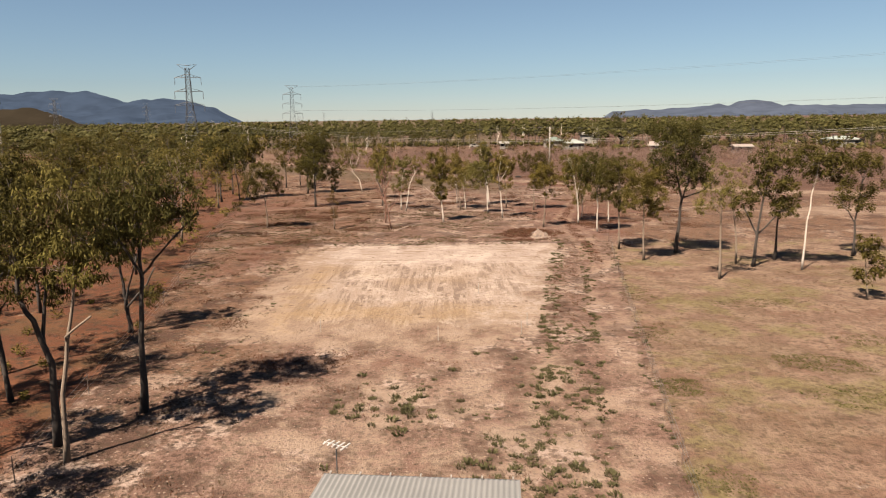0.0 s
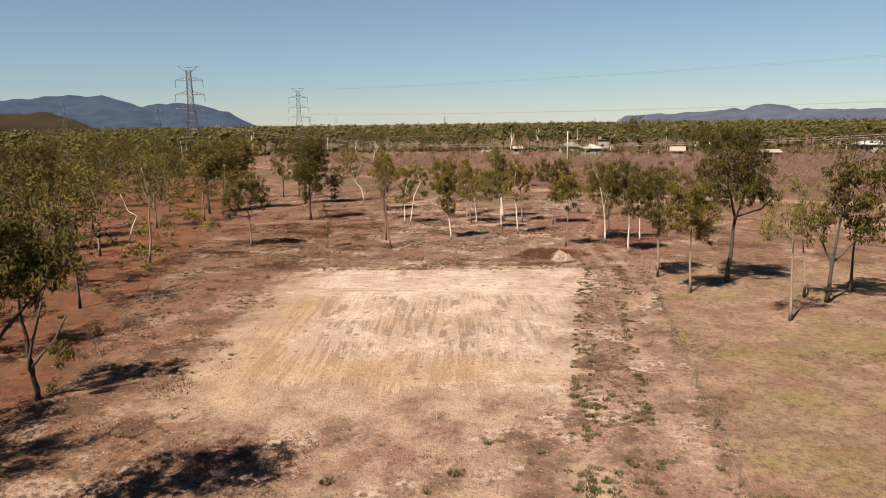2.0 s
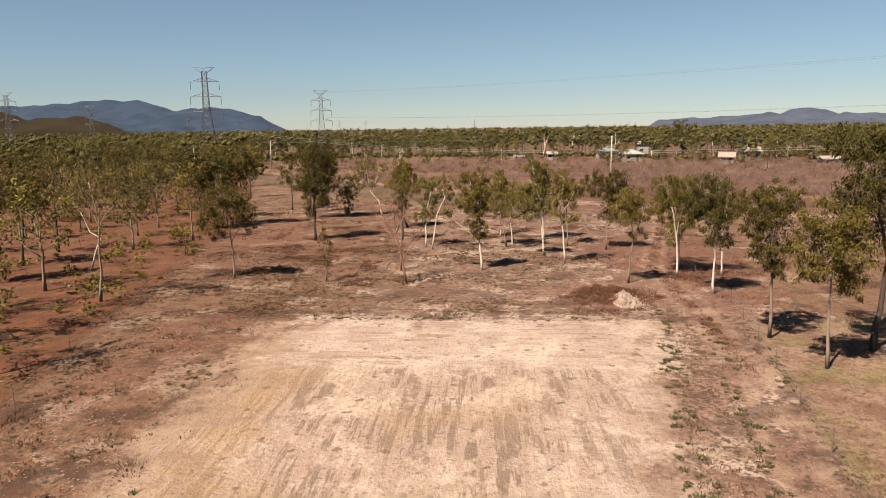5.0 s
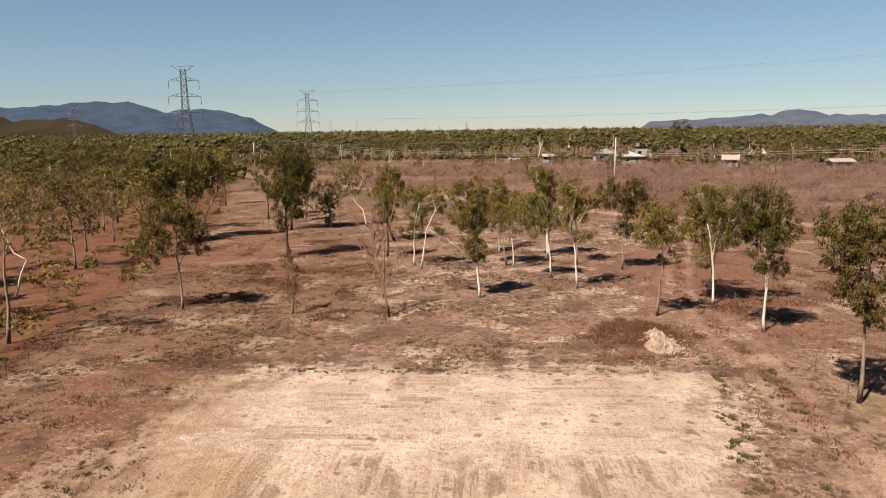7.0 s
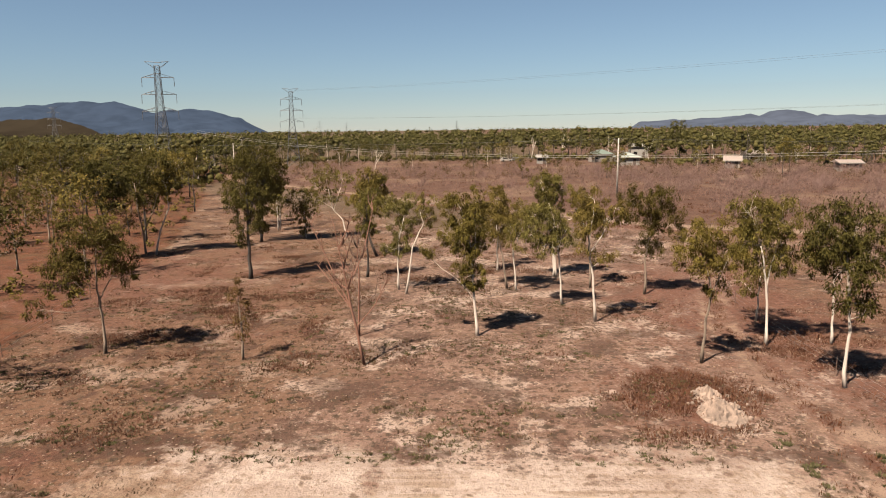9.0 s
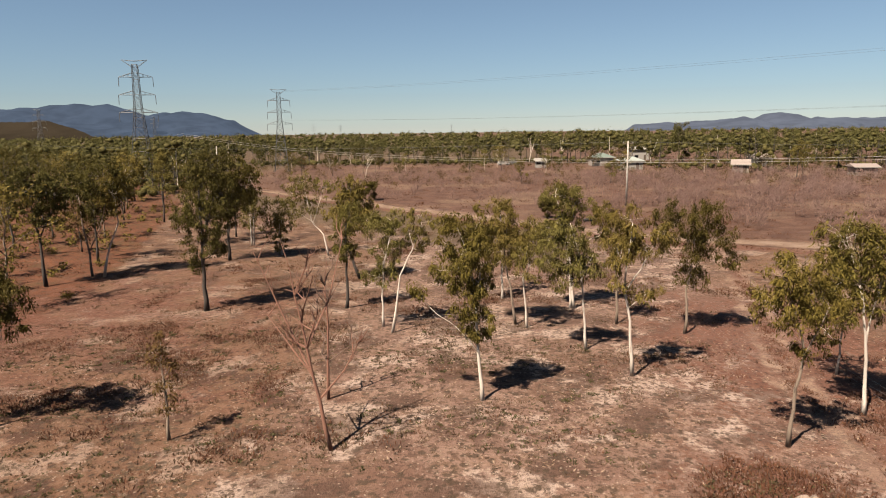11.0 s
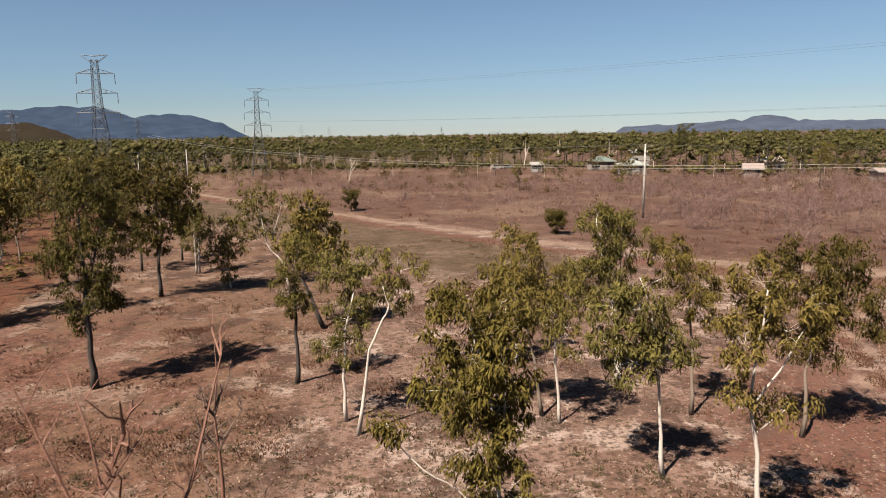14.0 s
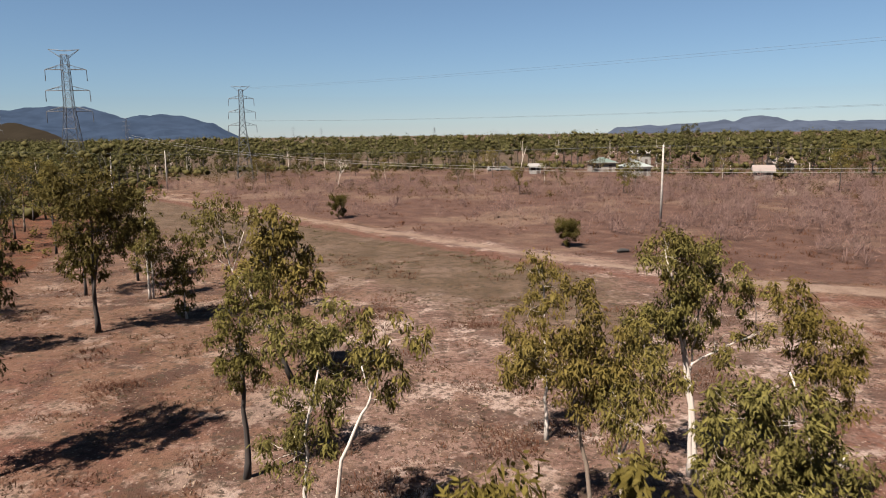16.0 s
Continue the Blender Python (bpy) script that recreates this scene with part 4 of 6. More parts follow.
gum(-35.0, 107.0, [[(-0.06, 3.62), (-0.37, 5.82), (-0.42, 7.98)], [(-0.14, 4.06), (0.91, 6.24)]], [(-0.34, 7.55, 1.72, 1.72), (0.51, 5.81, 1.46, 1.12), (-0.99, 8.63, 1.55, 1.12), (1.3, 7.75, 1.12, 1.29)], BARK_DARK, LEAF_DARK, DARK_GUM, dens=1.1)
gum(-33.3, 111.0, [[(-0.03, 1.97), (-0.49, 4.82), (-0.57, 7.15)], [(-0.1, 2.21), (1.02, 4.33), (2.06, 7.59)]], [(-0.4, 7.38, 1.39, 1.67), (0.42, 5.37, 1.02, 0.84), (2.19, 8.87, 1.86, 1.58), (1.55, 7.13, 1.39, 1.21)], BARK_GREY, LEAF_DARK, "forked gum tree at the edge of the bush")
gum(-32.2, 110.9, [[(0.58, 2.44), (1.67, 4.79), (1.61, 7.12)]], [(1.54, 7.35, 1.3, 1.67), (2.67, 9.32, 1.3, 1.21)], BARK_WHITE, LEAF_OLIVE, "leaning pale gum tree at the edge of the bush")
gum(-20.9, 79.8, [[(-0.04, 2.15), (-0.13, 3.76), (0.03, 5.97)], [(-0.07, 3.12), (1.04, 5.02)]], [(-0.06, 5.65, 1.64, 1.15), (-1.68, 4.66, 1.09, 1.03), (1.6, 4.64, 0.51, 0.61), (-0.47, 7.15, 1.33, 0.79), (0.77, 6.43, 1.21, 0.97), (-3.24, 2.75, 0.48, 0.48), (-1.85, 5.98, 0.91, 0.79)], BARK_GREY, LEAF_DARK, "two-stemmed spreading gum tree", dens=1.05)
gum(-28.1, 72.1, [[(0.28, 3.44), (0.45, 6.16), (-0.03, 8.85)], [(0.47, 5.94), (1.82, 7.5), (2.26, 8.83)], [(0.45, 5.71), (-0.58, 7.96), (-0.91, 9.3)]], [(0.06, 8.4, 1.93, 1.06), (2.0, 7.5, 1.76, 1.06), (-0.93, 9.08, 1.32, 0.88), (1.18, 9.5, 1.5, 0.88), (-1.83, 7.08, 1.32, 0.88), (2.52, 6.6, 1.06, 0.7)], BARK_GREY, LEAF_MID, "tall thin-crowned gum with bare pale upper limbs", dens=0.45)
gum(-35.6, 83.6, [[(0.57, 1.74), (1.14, 2.86), (0.23, 3.42), (-0.33, 5.24)]], [(-0.6, 5.91, 1.18, 0.86), (0.5, 6.17, 0.97, 0.75)], BARK_WHITE, LEAF_OLIVE, "bent white gum tree with few leaves", dens=0.5)
gum(-42.2, 76.7, [[(0.31, 3.16), (0.66, 6.66), (1.25, 9.59)]], [(1.15, 9.59, 1.72, 1.63), (-0.03, 7.65, 1.63, 1.63), (2.03, 7.63, 1.05, 1.24), (0.22, 5.67, 1.15, 0.96)], BARK_DARK, LEAF_DARK, DARK_GUM, dens=1.1)
gum(-43.4, 85.4, [[(0.34, 2.9), (0.74, 6.32)], [(0.34, 2.9), (0.14, 5.76)]], [(1.11, 7.44, 1.88, 1.66), (-0.6, 6.89, 1.66, 1.32), (1.32, 5.75, 1.44, 0.99)], BARK_DARK, LEAF_DARK, DARK_GUM)
# big trees near the start
gum(-13.2, 28.0, [[(0.11, 3.41), (0.27, 5.9), (0.32, 8.31), (0.36, 9.95)], [(0.32, 6.14), (1.15, 7.1), (2.31, 8.29), (2.82, 8.75)], [(0.3, 6.39), (-0.08, 7.36), (-0.36, 8.56)]], [(0.5, 10.18, 1.56, 0.85), (1.73, 9.59, 1.23, 0.8), (-0.67, 8.91, 1.42, 1.09), (2.3, 8.71, 0.8, 0.43), (-1.74, 7.74, 0.9, 0.85), (0.73, 8.97, 1.28, 0.71), (-0.21, 7.72, 0.95, 0.62)], BARK_DARK, LEAF_DARK, "large dark-trunked gum tree with a broad crown", dens=1.05, full=1.2)
gum(-19.1, 39.8, [[(-0.07, 1.71), (-0.2, 3.8), (-0.23, 5.86)], [(-0.09, 1.88), (0.91, 4.82)], [(-0.04, 1.71), (1.32, 3.09), (1.86, 4.12)]], [(-0.36, 5.52, 1.21, 1.14), (-1.36, 6.55, 1.21, 1.41), (1.38, 2.57, 0.4, 0.61), (0.91, 6.52, 1.34, 1.01)], BARK_DARK, LEAF_DARK, "large dark forked gum tree", dens=1.05, full=1.2)
gum(-14.2, 23.5, [[(0.21, 2.74), (0.48, 4.68), (1.07, 6.98), (1.21, 9.01)], [(0.51, 4.9), (1.64, 5.73)]], [(1.26, 8.61, 0.92, 0.99), (1.0, 10.1, 0.92, 0.72), (0.29, 7.51, 0.84, 0.68), (1.52, 7.39, 0.52, 0.6)], BARK_GREY, LEAF_MID, "tall gum tree with pale forked trunk", dens=1.05, full=1.2)
gum(-15.2, 24.8, [[(0.16, 3.38), (-0.26, 5.18), (-0.7, 6.29), (-0.63, 8.43)], [(-0.17, 4.51), (0.15, 6.28), (0.15, 8.0)]], [(-0.44, 7.79, 1.13, 1.09), (-0.4, 9.38, 1.13, 0.92), (0.09, 6.28, 0.63, 0.46), (-0.64, 10.72, 0.92, 0.67), (0.62, 9.26, 0.92, 0.84)], BARK_DARK, LEAF_DARK, "large dark gum tree beside a paler one", dens=1.05, full=1.2)
# right-hand paddock
gum(16.5, 63.6, [[(-0.14, 3.38), (-0.16, 5.92), (-0.38, 7.7)]], [(-0.27, 5.92, 1.11, 1.47), (-0.89, 7.63, 1.4, 0.81), (0.11, 7.98, 1.25, 0.96), (-1.17, 6.56, 0.66, 0.81), (0.0, 4.4, 0.55, 0.66)], BARK_GREY, LEAF_DARK, "upright grey gum tree with low foliage", group=PADDOCK, dens=1.2)
gum(17.5, 58.9, [[(-0.1, 3.04), (-0.15, 5.32), (-0.38, 7.56)], [(-0.19, 5.0), (0.66, 5.96)]], [(-0.61, 6.54, 1.25, 0.99), (0.41, 5.96, 1.25, 1.12), (-1.44, 5.26, 0.69, 0.69), (0.96, 4.48, 0.59, 0.69), (-0.4, 7.81, 1.38, 0.86), (0.87, 7.17, 0.86, 0.86)], BARK_GREY, LEAF_MID, "grey gum tree with drooping olive foliage", group=PADDOCK, dens=1.2)
gum(21.2, 61.7, [[(0.24, 3.61), (0.32, 5.12), (-0.25, 7.48), (-0.49, 10.0)], [(0.28, 5.12), (2.18, 5.75), (2.83, 6.59)], [(0.25, 4.91), (0.92, 7.46), (1.07, 9.56)]], [(-0.41, 9.91, 1.65, 1.57), (-1.4, 11.17, 1.39, 0.87), (0.17, 7.47, 1.91, 1.22), (1.42, 8.72, 1.31, 1.74), (0.75, 11.22, 1.39, 0.87), (-2.01, 8.76, 0.96, 1.13), (2.52, 6.81, 0.7, 0.61)], BARK_DARK, LEAF_DARK, "tallest dark-trunked gum tree in the paddock", group=PADDOCK, dens=1.2, thick=1.0)
gum(21.4, 51.8, [[(-0.09, 2.82), (-0.17, 5.45), (-0.46, 7.18)], [(-0.15, 5.02), (-1.26, 6.33)]], [(-0.81, 6.67, 1.31, 0.87), (-0.06, 8.37, 1.4, 0.87), (-1.66, 5.82, 0.87, 0.61), (0.23, 6.53, 0.87, 0.87)], BARK_GREY, LEAF_OLIVE, GREY_GUM, group=PADDOCK, dens=0.7)
gum(25.0, 57.3, [[(-0.27, 3.24), (-0.62, 5.65)]], [(-0.59, 6.6, 0.87, 0.87)], BARK_GREY, LEAF_OLIVE, GREY_GUM, group=PADDOCK, dens=0.6)
gum(25.9, 56.1, [[(0.06, 2.46), (0.26, 4.82), (0.79, 7.62)], [(0.13, 2.69), (2.1, 4.57)], [(0.02, 2.93), (-0.96, 4.84)]], [(-0.89, 5.22, 0.95, 0.95), (1.13, 7.98, 1.33, 1.33), (0.58, 9.09, 1.23, 0.95), (2.2, 5.04, 1.04, 0.85), (0.07, 6.7, 0.85, 0.85)], BARK_DARK, LEAF_DARK, "forked dark gum tree in the paddock", group=PADDOCK)
gum(29.0, 58.8, [[(0.01, 2.96), (0.21, 5.42)]], [(0.2, 5.52, 1.09, 1.19), (0.64, 6.64, 0.79, 0.79)], BARK_DARK, LEAF_DARK, "small dark gum tree in the paddock", group=PADDOCK)
gum(29.2, 54.6, [[(0.01, 3.14), (0.24, 6.12), (0.56, 7.7), (0.61, 9.04)], [(0.35, 7.03), (2.3, 7.77)]], [(0.2, 8.69, 1.57, 1.11), (1.1, 9.57, 1.57, 0.92), (-0.76, 9.41, 1.2, 0.92), (2.17, 7.77, 0.92, 0.41), (1.76, 8.8, 0.92, 0.83)], BARK_WHITE, LEAF_DARK, "tall leaning white-trunked gum tree", group=PADDOCK, thick=0.8)
gum(28.8, 45.1, [[(-0.17, 1.62), (-0.41, 3.57)]], [(-0.44, 3.88, 0.68, 0.76), (-0.22, 2.48, 0.84, 0.99)], BARK_GREY, LEAF_DARK, "small bushy gum tree in the paddock", group=PADDOCK, dens=1.1)
gum_tree(36.5, 60.0, 9.5, 5.0, 59, 0.4, (0.2, 0), BARK_DARK, LEAF_DARK, DARK_GUM, 1.1, 10, group=PADDOCK)
# other trees of the lot and the edge of the bush
gum_tree(-12.9, 79.1, 4.7, 1.2, 30, 0.3, (-0.1, 0), BARK_GREY, LEAF_RUSSET, "spindly half-dead sapling on bare soil", 0.5, 6, per=30)
bare_tree(-6.1, 78.1, 8.3, 28, (-1.6, 0.2), BARK_RED, "bare dead sapling with reddish bark", 9, 0.42)
bare_tree(-7.2, 83.2, 7.3, 29, (0.2, 0), BARK_RED, "thin leafless upright dead tree", 8, 0.2, BARK_BROWN)
gum_tree(-28.1, 133.8, 7.8, 2.8, 33, 0.3, (0, 0), BARK_DARK, LEAF_OLIVE, GREY_GUM, 1, 7)
gum_tree(-23.8, 126.7, 6.0, 3.0, 34, 0.25, (0.2, 0), BARK_WHITE, LEAF_OLIVE, WHITE_GUM, 1, 7)
gum_tree(-36.5, 118.0, 9.8, 6.4, 67, 0.4, (0, 0), BARK_DARK, LEAF_DARK, DARK_GUM, 1.1, 9)
gum_tree(-29.5, 128.0, 9.0, 5.6, 68, 0.35, (0, 0), BARK_DARK, LEAF_DARK, DARK_GUM, 1.1, 9)
gum_tree(-43.0, 148.0, 9.9, 4.2, 41, 0.4, (0.4, 0), BARK_DARK, LEAF_OLIVE, DARK_GUM, 1, 8)
gum_tree(-22.5, 33.0, 10.5, 6.5, 48, 0.45, (-0.5, 0), BARK_DARK, LEAF_DARK, DARK_GUM, 1.1, 10, per=96)
gum_tree(-20.0, 29.5, 10.4, 6.0, 65, 0.4, (-0.4, 0), BARK_DARK, LEAF_DARK, DARK_GUM, 1.1, 10)
gum_tree(-27.0, 44.0, 10.0, 6.0, 49, 0.42, (0, 0), BARK_DARK, LEAF_OLIVE, DARK_GUM, 1.1, 10)
# round shrubs beyond the dirt road
gum_tree(-17.3, 174.6, 3.2, 3.3, 60, 0.05, (0, 0), BARK_DARK, LEAF_DARK, "round dark green shrub beside the dirt road", 1.4, 9, name="shrub", group="shrubs", split=False)
gum_tree(10.7, 148.1, 2.7, 3.0, 61, 0.05, (0, 0), BARK_DARK, LEAF_DARK, "round green shrub beside the dirt road", 1.4, 9, name="shrub", group="shrubs", split=False)

gum_tree(72.0, 290.0, 14.0, 8.0, 81, 0.3, (0.3, 0), BARK_GREY, LEAF_FAR, "tall gum tree standing above the far woodland", 1.2, 12, group="trees in the scrub field", leaf=0.40, per=26, split=False)
gum_tree(73.0, 207.8, 9.4, 4.6, 82, 0.35, (0.2, 0), BARK_DARK, LEAF_OLIVE, "dark-trunked gum tree beside the lane", 0.9, 8, group="trees in the scrub field", leaf=0.32, per=26, split=False)
gum_tree(12.5, 210.2, 5.4, 3.6, 83, 0.3, (-0.6, 0), BARK_DARK, LEAF_OLIVE, "crooked small gum tree in the scrub field", 0.7, 7, group="trees in the scrub field", leaf=0.30, per=24, split=False)
gum_tree(33.0, 212.0, 5.2, 3.4, 84, 0.3, (0.3, 0), BARK_DARK, LEAF_OLIVE, "small gum tree in the scrub field", 0.8, 7, group="trees in the scrub field", leaf=0.30, per=24, split=False)
# unseen trees left of the view, added for the shadows they throw in
for x, y, h, w, seed in ((-19.0, 22.0, 10.2, 6.0, 85), (-23.5, 26.0, 10.6, 6.5, 86), (-17.0, 17.5, 9.5, 5.5, 87), (-25.0, 19.0, 10.0, 6.0, 88)):
    gum_tree(x, y, h, w, seed, 0.4, (0.2, 0), BARK_DARK, LEAF_DARK, DARK_GUM, 1.2, 10)

# open woodland on red soil: a few kinds, repeated with other sizes and turns
rs = random.Random(7)
KINDS = [
    (9.5, 6.6, 0.36, BARK_DARK, LEAF_DARK, "bushland gum tree with dark trunk"),
    (8.4, 5.6, 0.32, BARK_GREY, LEAF_DARK, "bushland gum tree with grey trunk"),
    (10.0, 6.2, 0.4, BARK_DARK, LEAF_DARK, "tall dark bushland gum tree"),
    (7.6, 5.0, 0.3, BARK_WHITE, LEAF_OLIVE, "pale-trunked bushland gum tree"),
    (8.8, 6.6, 0.38, BARK_GREY, LEAF_OLIVE, "spreading olive-green bushland tree"),
    (6.0, 4.2, 0.15, BARK_DARK, LEAF_RUSSET, "small brownish bushland tree"),
]
KIND_ROOTS = []
for i, (h, w, b, sk, lf, lab) in enumerate(KINDS):
    KIND_ROOTS.append(gum_tree(-44 - 9 * i, 92 + 7 * i, h, w, 300 + i, b, (0.3, 0), sk, lf, lab, 1.1, 9, group="open woodland", leaf=0.29, per=16, fill=3.2, split=False))
SPOTS = [(r.location.x, r.location.y) for r in bpy.data.objects if r.name.startswith("gum_tree") and r.location.x < -15]


def scatter(x, y, gap, pick, size=1.0):
    if all((x - a) ** 2 + (y - b) ** 2 > gap * gap for a, b in SPOTS):
        SPOTS.append((x, y))
        s = size * rs.uniform(0.8, 1.15)
        ob = copy_thing(KIND_ROOTS[pick], pose(x, y, gz(x, y) - 0.05, 0, 0, rs.uniform(0, 360)))
        ob.scale = (s * rs.uniform(0.85, 1.2), s * rs.uniform(0.85, 1.2), s)


for _ in range(2600):
    y = rs.uniform(38, 178)
    far = -(0.80 * y + 22)
    x = rs.uniform(far, float(red_edge(y)) - 3)
    depth_in = float(red_edge(y)) - x
    if rs.random() < 0.45 + 0.55 * min(1, depth_in / 18):
        scatter(x, y, 6.8 if depth_in < 32 else 8.6, rs.choice((0, 0, 1, 1, 2, 3, 4, 4, 5)))
for _ in range(40):
    x, y = rs.uniform(42, 110), rs.uniform(60, 120)
    if x > 42 + (y - 60) * 0.2 and not (40 < x < 66 and 82 < y < 97):
        scatter(x, y, 13, rs.choice((0, 1, 2, 4)), 0.9)


HOMES = ((49, 263), (75, 241), (45.6, 287), (24.4, 280), (68, 326), (97, 225), (91.5, 270), (150, 262), (15, 297))


def wooded(x, y):
    """Whether the far woodland stands here."""
    if x < red_edge(y) - 4:
        return True
    edge = 305 - 68 * float(smooth01(x, 30, 80))
    if y < edge:
        return False
    lane = abs(y - (211 + (x - 66) * 1.12))
    return not (x > 50 and lane < 6) and all(math.hypot(x - a, y - b) > 6.5 and not (abs(x - a - (b - y) * 0.2) < 1.5 and b - 9 < y < b) for a, b in HOMES)


def ball(fine):
    bm = bmesh.new()
    bmesh.ops.create_icosphere(bm, subdivisions=fine, radius=1.0)
    v = np.array([p.co[:] for p in bm.verts])
    f = np.array([[p.index for p in q.verts] for q in bm.faces])
    bm.free()
    return v, f


BALL = ball(1)


class Masses:
    """Gathers knobbly masses of foliage, the shade-toned cores of far crowns, into one mesh."""

    def __init__(self, seed):
        self.v, self.f, self.k, self.rng = [], [], 0, np.random.default_rng(seed)

    def add(self, centre, radius, rough=0.22, flat=0.8):
        v, f = BALL
        r = 1 + self.rng.uniform(-rough, rough, (len(v), 1))
        self.v.append(v * r * (radius, radius, radius * flat) + centre)
        self.f.append(f + self.k)
        self.k += len(v)

    def mesh(self, name, material):
        v, f = np.concatenate(self.v), np.concatenate(self.f)
        me = bpy.data.meshes.new(name)
        me.vertices.add(len(v))
        me.loops.add(3 * len(f))
        me.polygons.add(len(f))
        me.vertices.foreach_set("co", v.astype(np.float32).ravel())
        me.loops.foreach_set("vertex_index", f.astype(np.int32).ravel())
        me.polygons.foreach_set("loop_start", np.arange(0, 3 * len(f), 3, dtype=np.int32))
        me.update(calc_edges=True)
        me.materials.append(material)
        return me


# far woods: crowns of shade-toned knobbly cores under loose leaves to the horizon, on bare trunks
def far_woods():
    rng = np.random.default_rng(5)
    out, stems, pale, fringe, mass = [], Shape(), Shape(), [], Masses(6)
    for y0, y1, gap, masses, per, leaf in ((178, 345, 7.2, 8, 19, 0.50), (345, 520, 12.0, 6, 15, 0.74), (520, 850, 23.0, 5, 13, 1.1), (850, 1900, 60.0, 4, 10, 2.2)):
        y = y0
        while y < y1:
            half = 0.74 * y + 20
            n = int(2 * half / gap)
            for x in -half + (np.arange(n) + rng.random(n)) * gap:
                yy = y + rng.uniform(0, gap)
                if yy < 345 and not wooded(x, yy):
                    continue
                lie = noise.noise(Vector((x * 0.02, yy * 0.02, 3.0)))
                if rng.random() < 0.04 - 0.25 * lie:
                    continue
                h, w = rng.uniform(7.5, 12.0) * (1 + 0.4 * lie), rng.uniform(4.5, 9.0)
                if yy < 345 and rng.random() < 0.14:
                    h *= rng.uniform(1.05, 1.25)
                h = min(h, 12.8)
                if any(abs(x - a) < 16 and 0 < yy - b < 26 for a, b in HOMES):      # tall garden trees behind the houses
                    h = max(h, rng.uniform(10.5, 13.5))
                front = y < 345 and (x > float(red_edge(yy)) - 34 if x < red_edge(yy) else not wooded(x, yy - 26))
                if front and abs(x - 30) < 150 and yy < 330:
                    fringe.append((x, yy, h))
                    continue
                c = rng.normal(size=(masses, 3))
                c *= (rng.random((masses, 1)) ** 0.4) / np.linalg.norm(c, axis=1, keepdims=True)
                c = c * (w * 0.36, w * 0.36, h * 0.26) + (x, yy, h * 0.62)
                size = w * rng.uniform(0.17, 0.29, masses) * (1.0 if y < 520 else 1.3 if y < 850 else 2.4)
                # dark cores give the crown its inner shade by colour
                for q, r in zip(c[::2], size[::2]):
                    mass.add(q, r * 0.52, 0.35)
                out.append(leaf_quads(rng, c, size * 1.4, per, leaf, leaf * 0.6, 0.3, 0.85, 0.8))
                if y < 345:
                    b = rng.uniform(0.9, 1.8)
                    out.append(leaf_quads(rng, [(x + rng.normal(0, 2), yy - 1.5, b * 0.5)], [b], 22, 0.5, 0.34, 0.1, 0.85, 0.4))
                    if rng.random() < 0.3:
                        (pale if rng.random() < 0.15 else stems).tube([(x, yy, -0.1), (x + rng.normal(0, 0.4), yy, h * 0.45), (x + rng.normal(0, 0.8), yy, h * 0.8)], [0.17, 0.12, 0.05], 4)
            y += gap
    tagged(new("far_woods", mass.mesh("far_woods", LEAF_SHADED)), "dense eucalypt woodland stretching to the horizon, crown cores in painted shade", "woodland", kind="stuff")
    tagged(new("far_leaves", quads_mesh("far_leaves", np.concatenate(out), LEAF_FAR)), "loose outer leaves of the far woodland", "woodland", kind="stuff")
    tagged(new("far_trunks", stems.mesh("far_trunks", BARK_DARK)), "dark trunks of the far woodland trees", "woodland", kind="stuff")
    tagged(new("far_pale_trunks", pale.mesh("far_pale_trunks", BARK_WHITE)), "pale trunks of the far woodland trees", "woodland", kind="stuff")
    return fringe


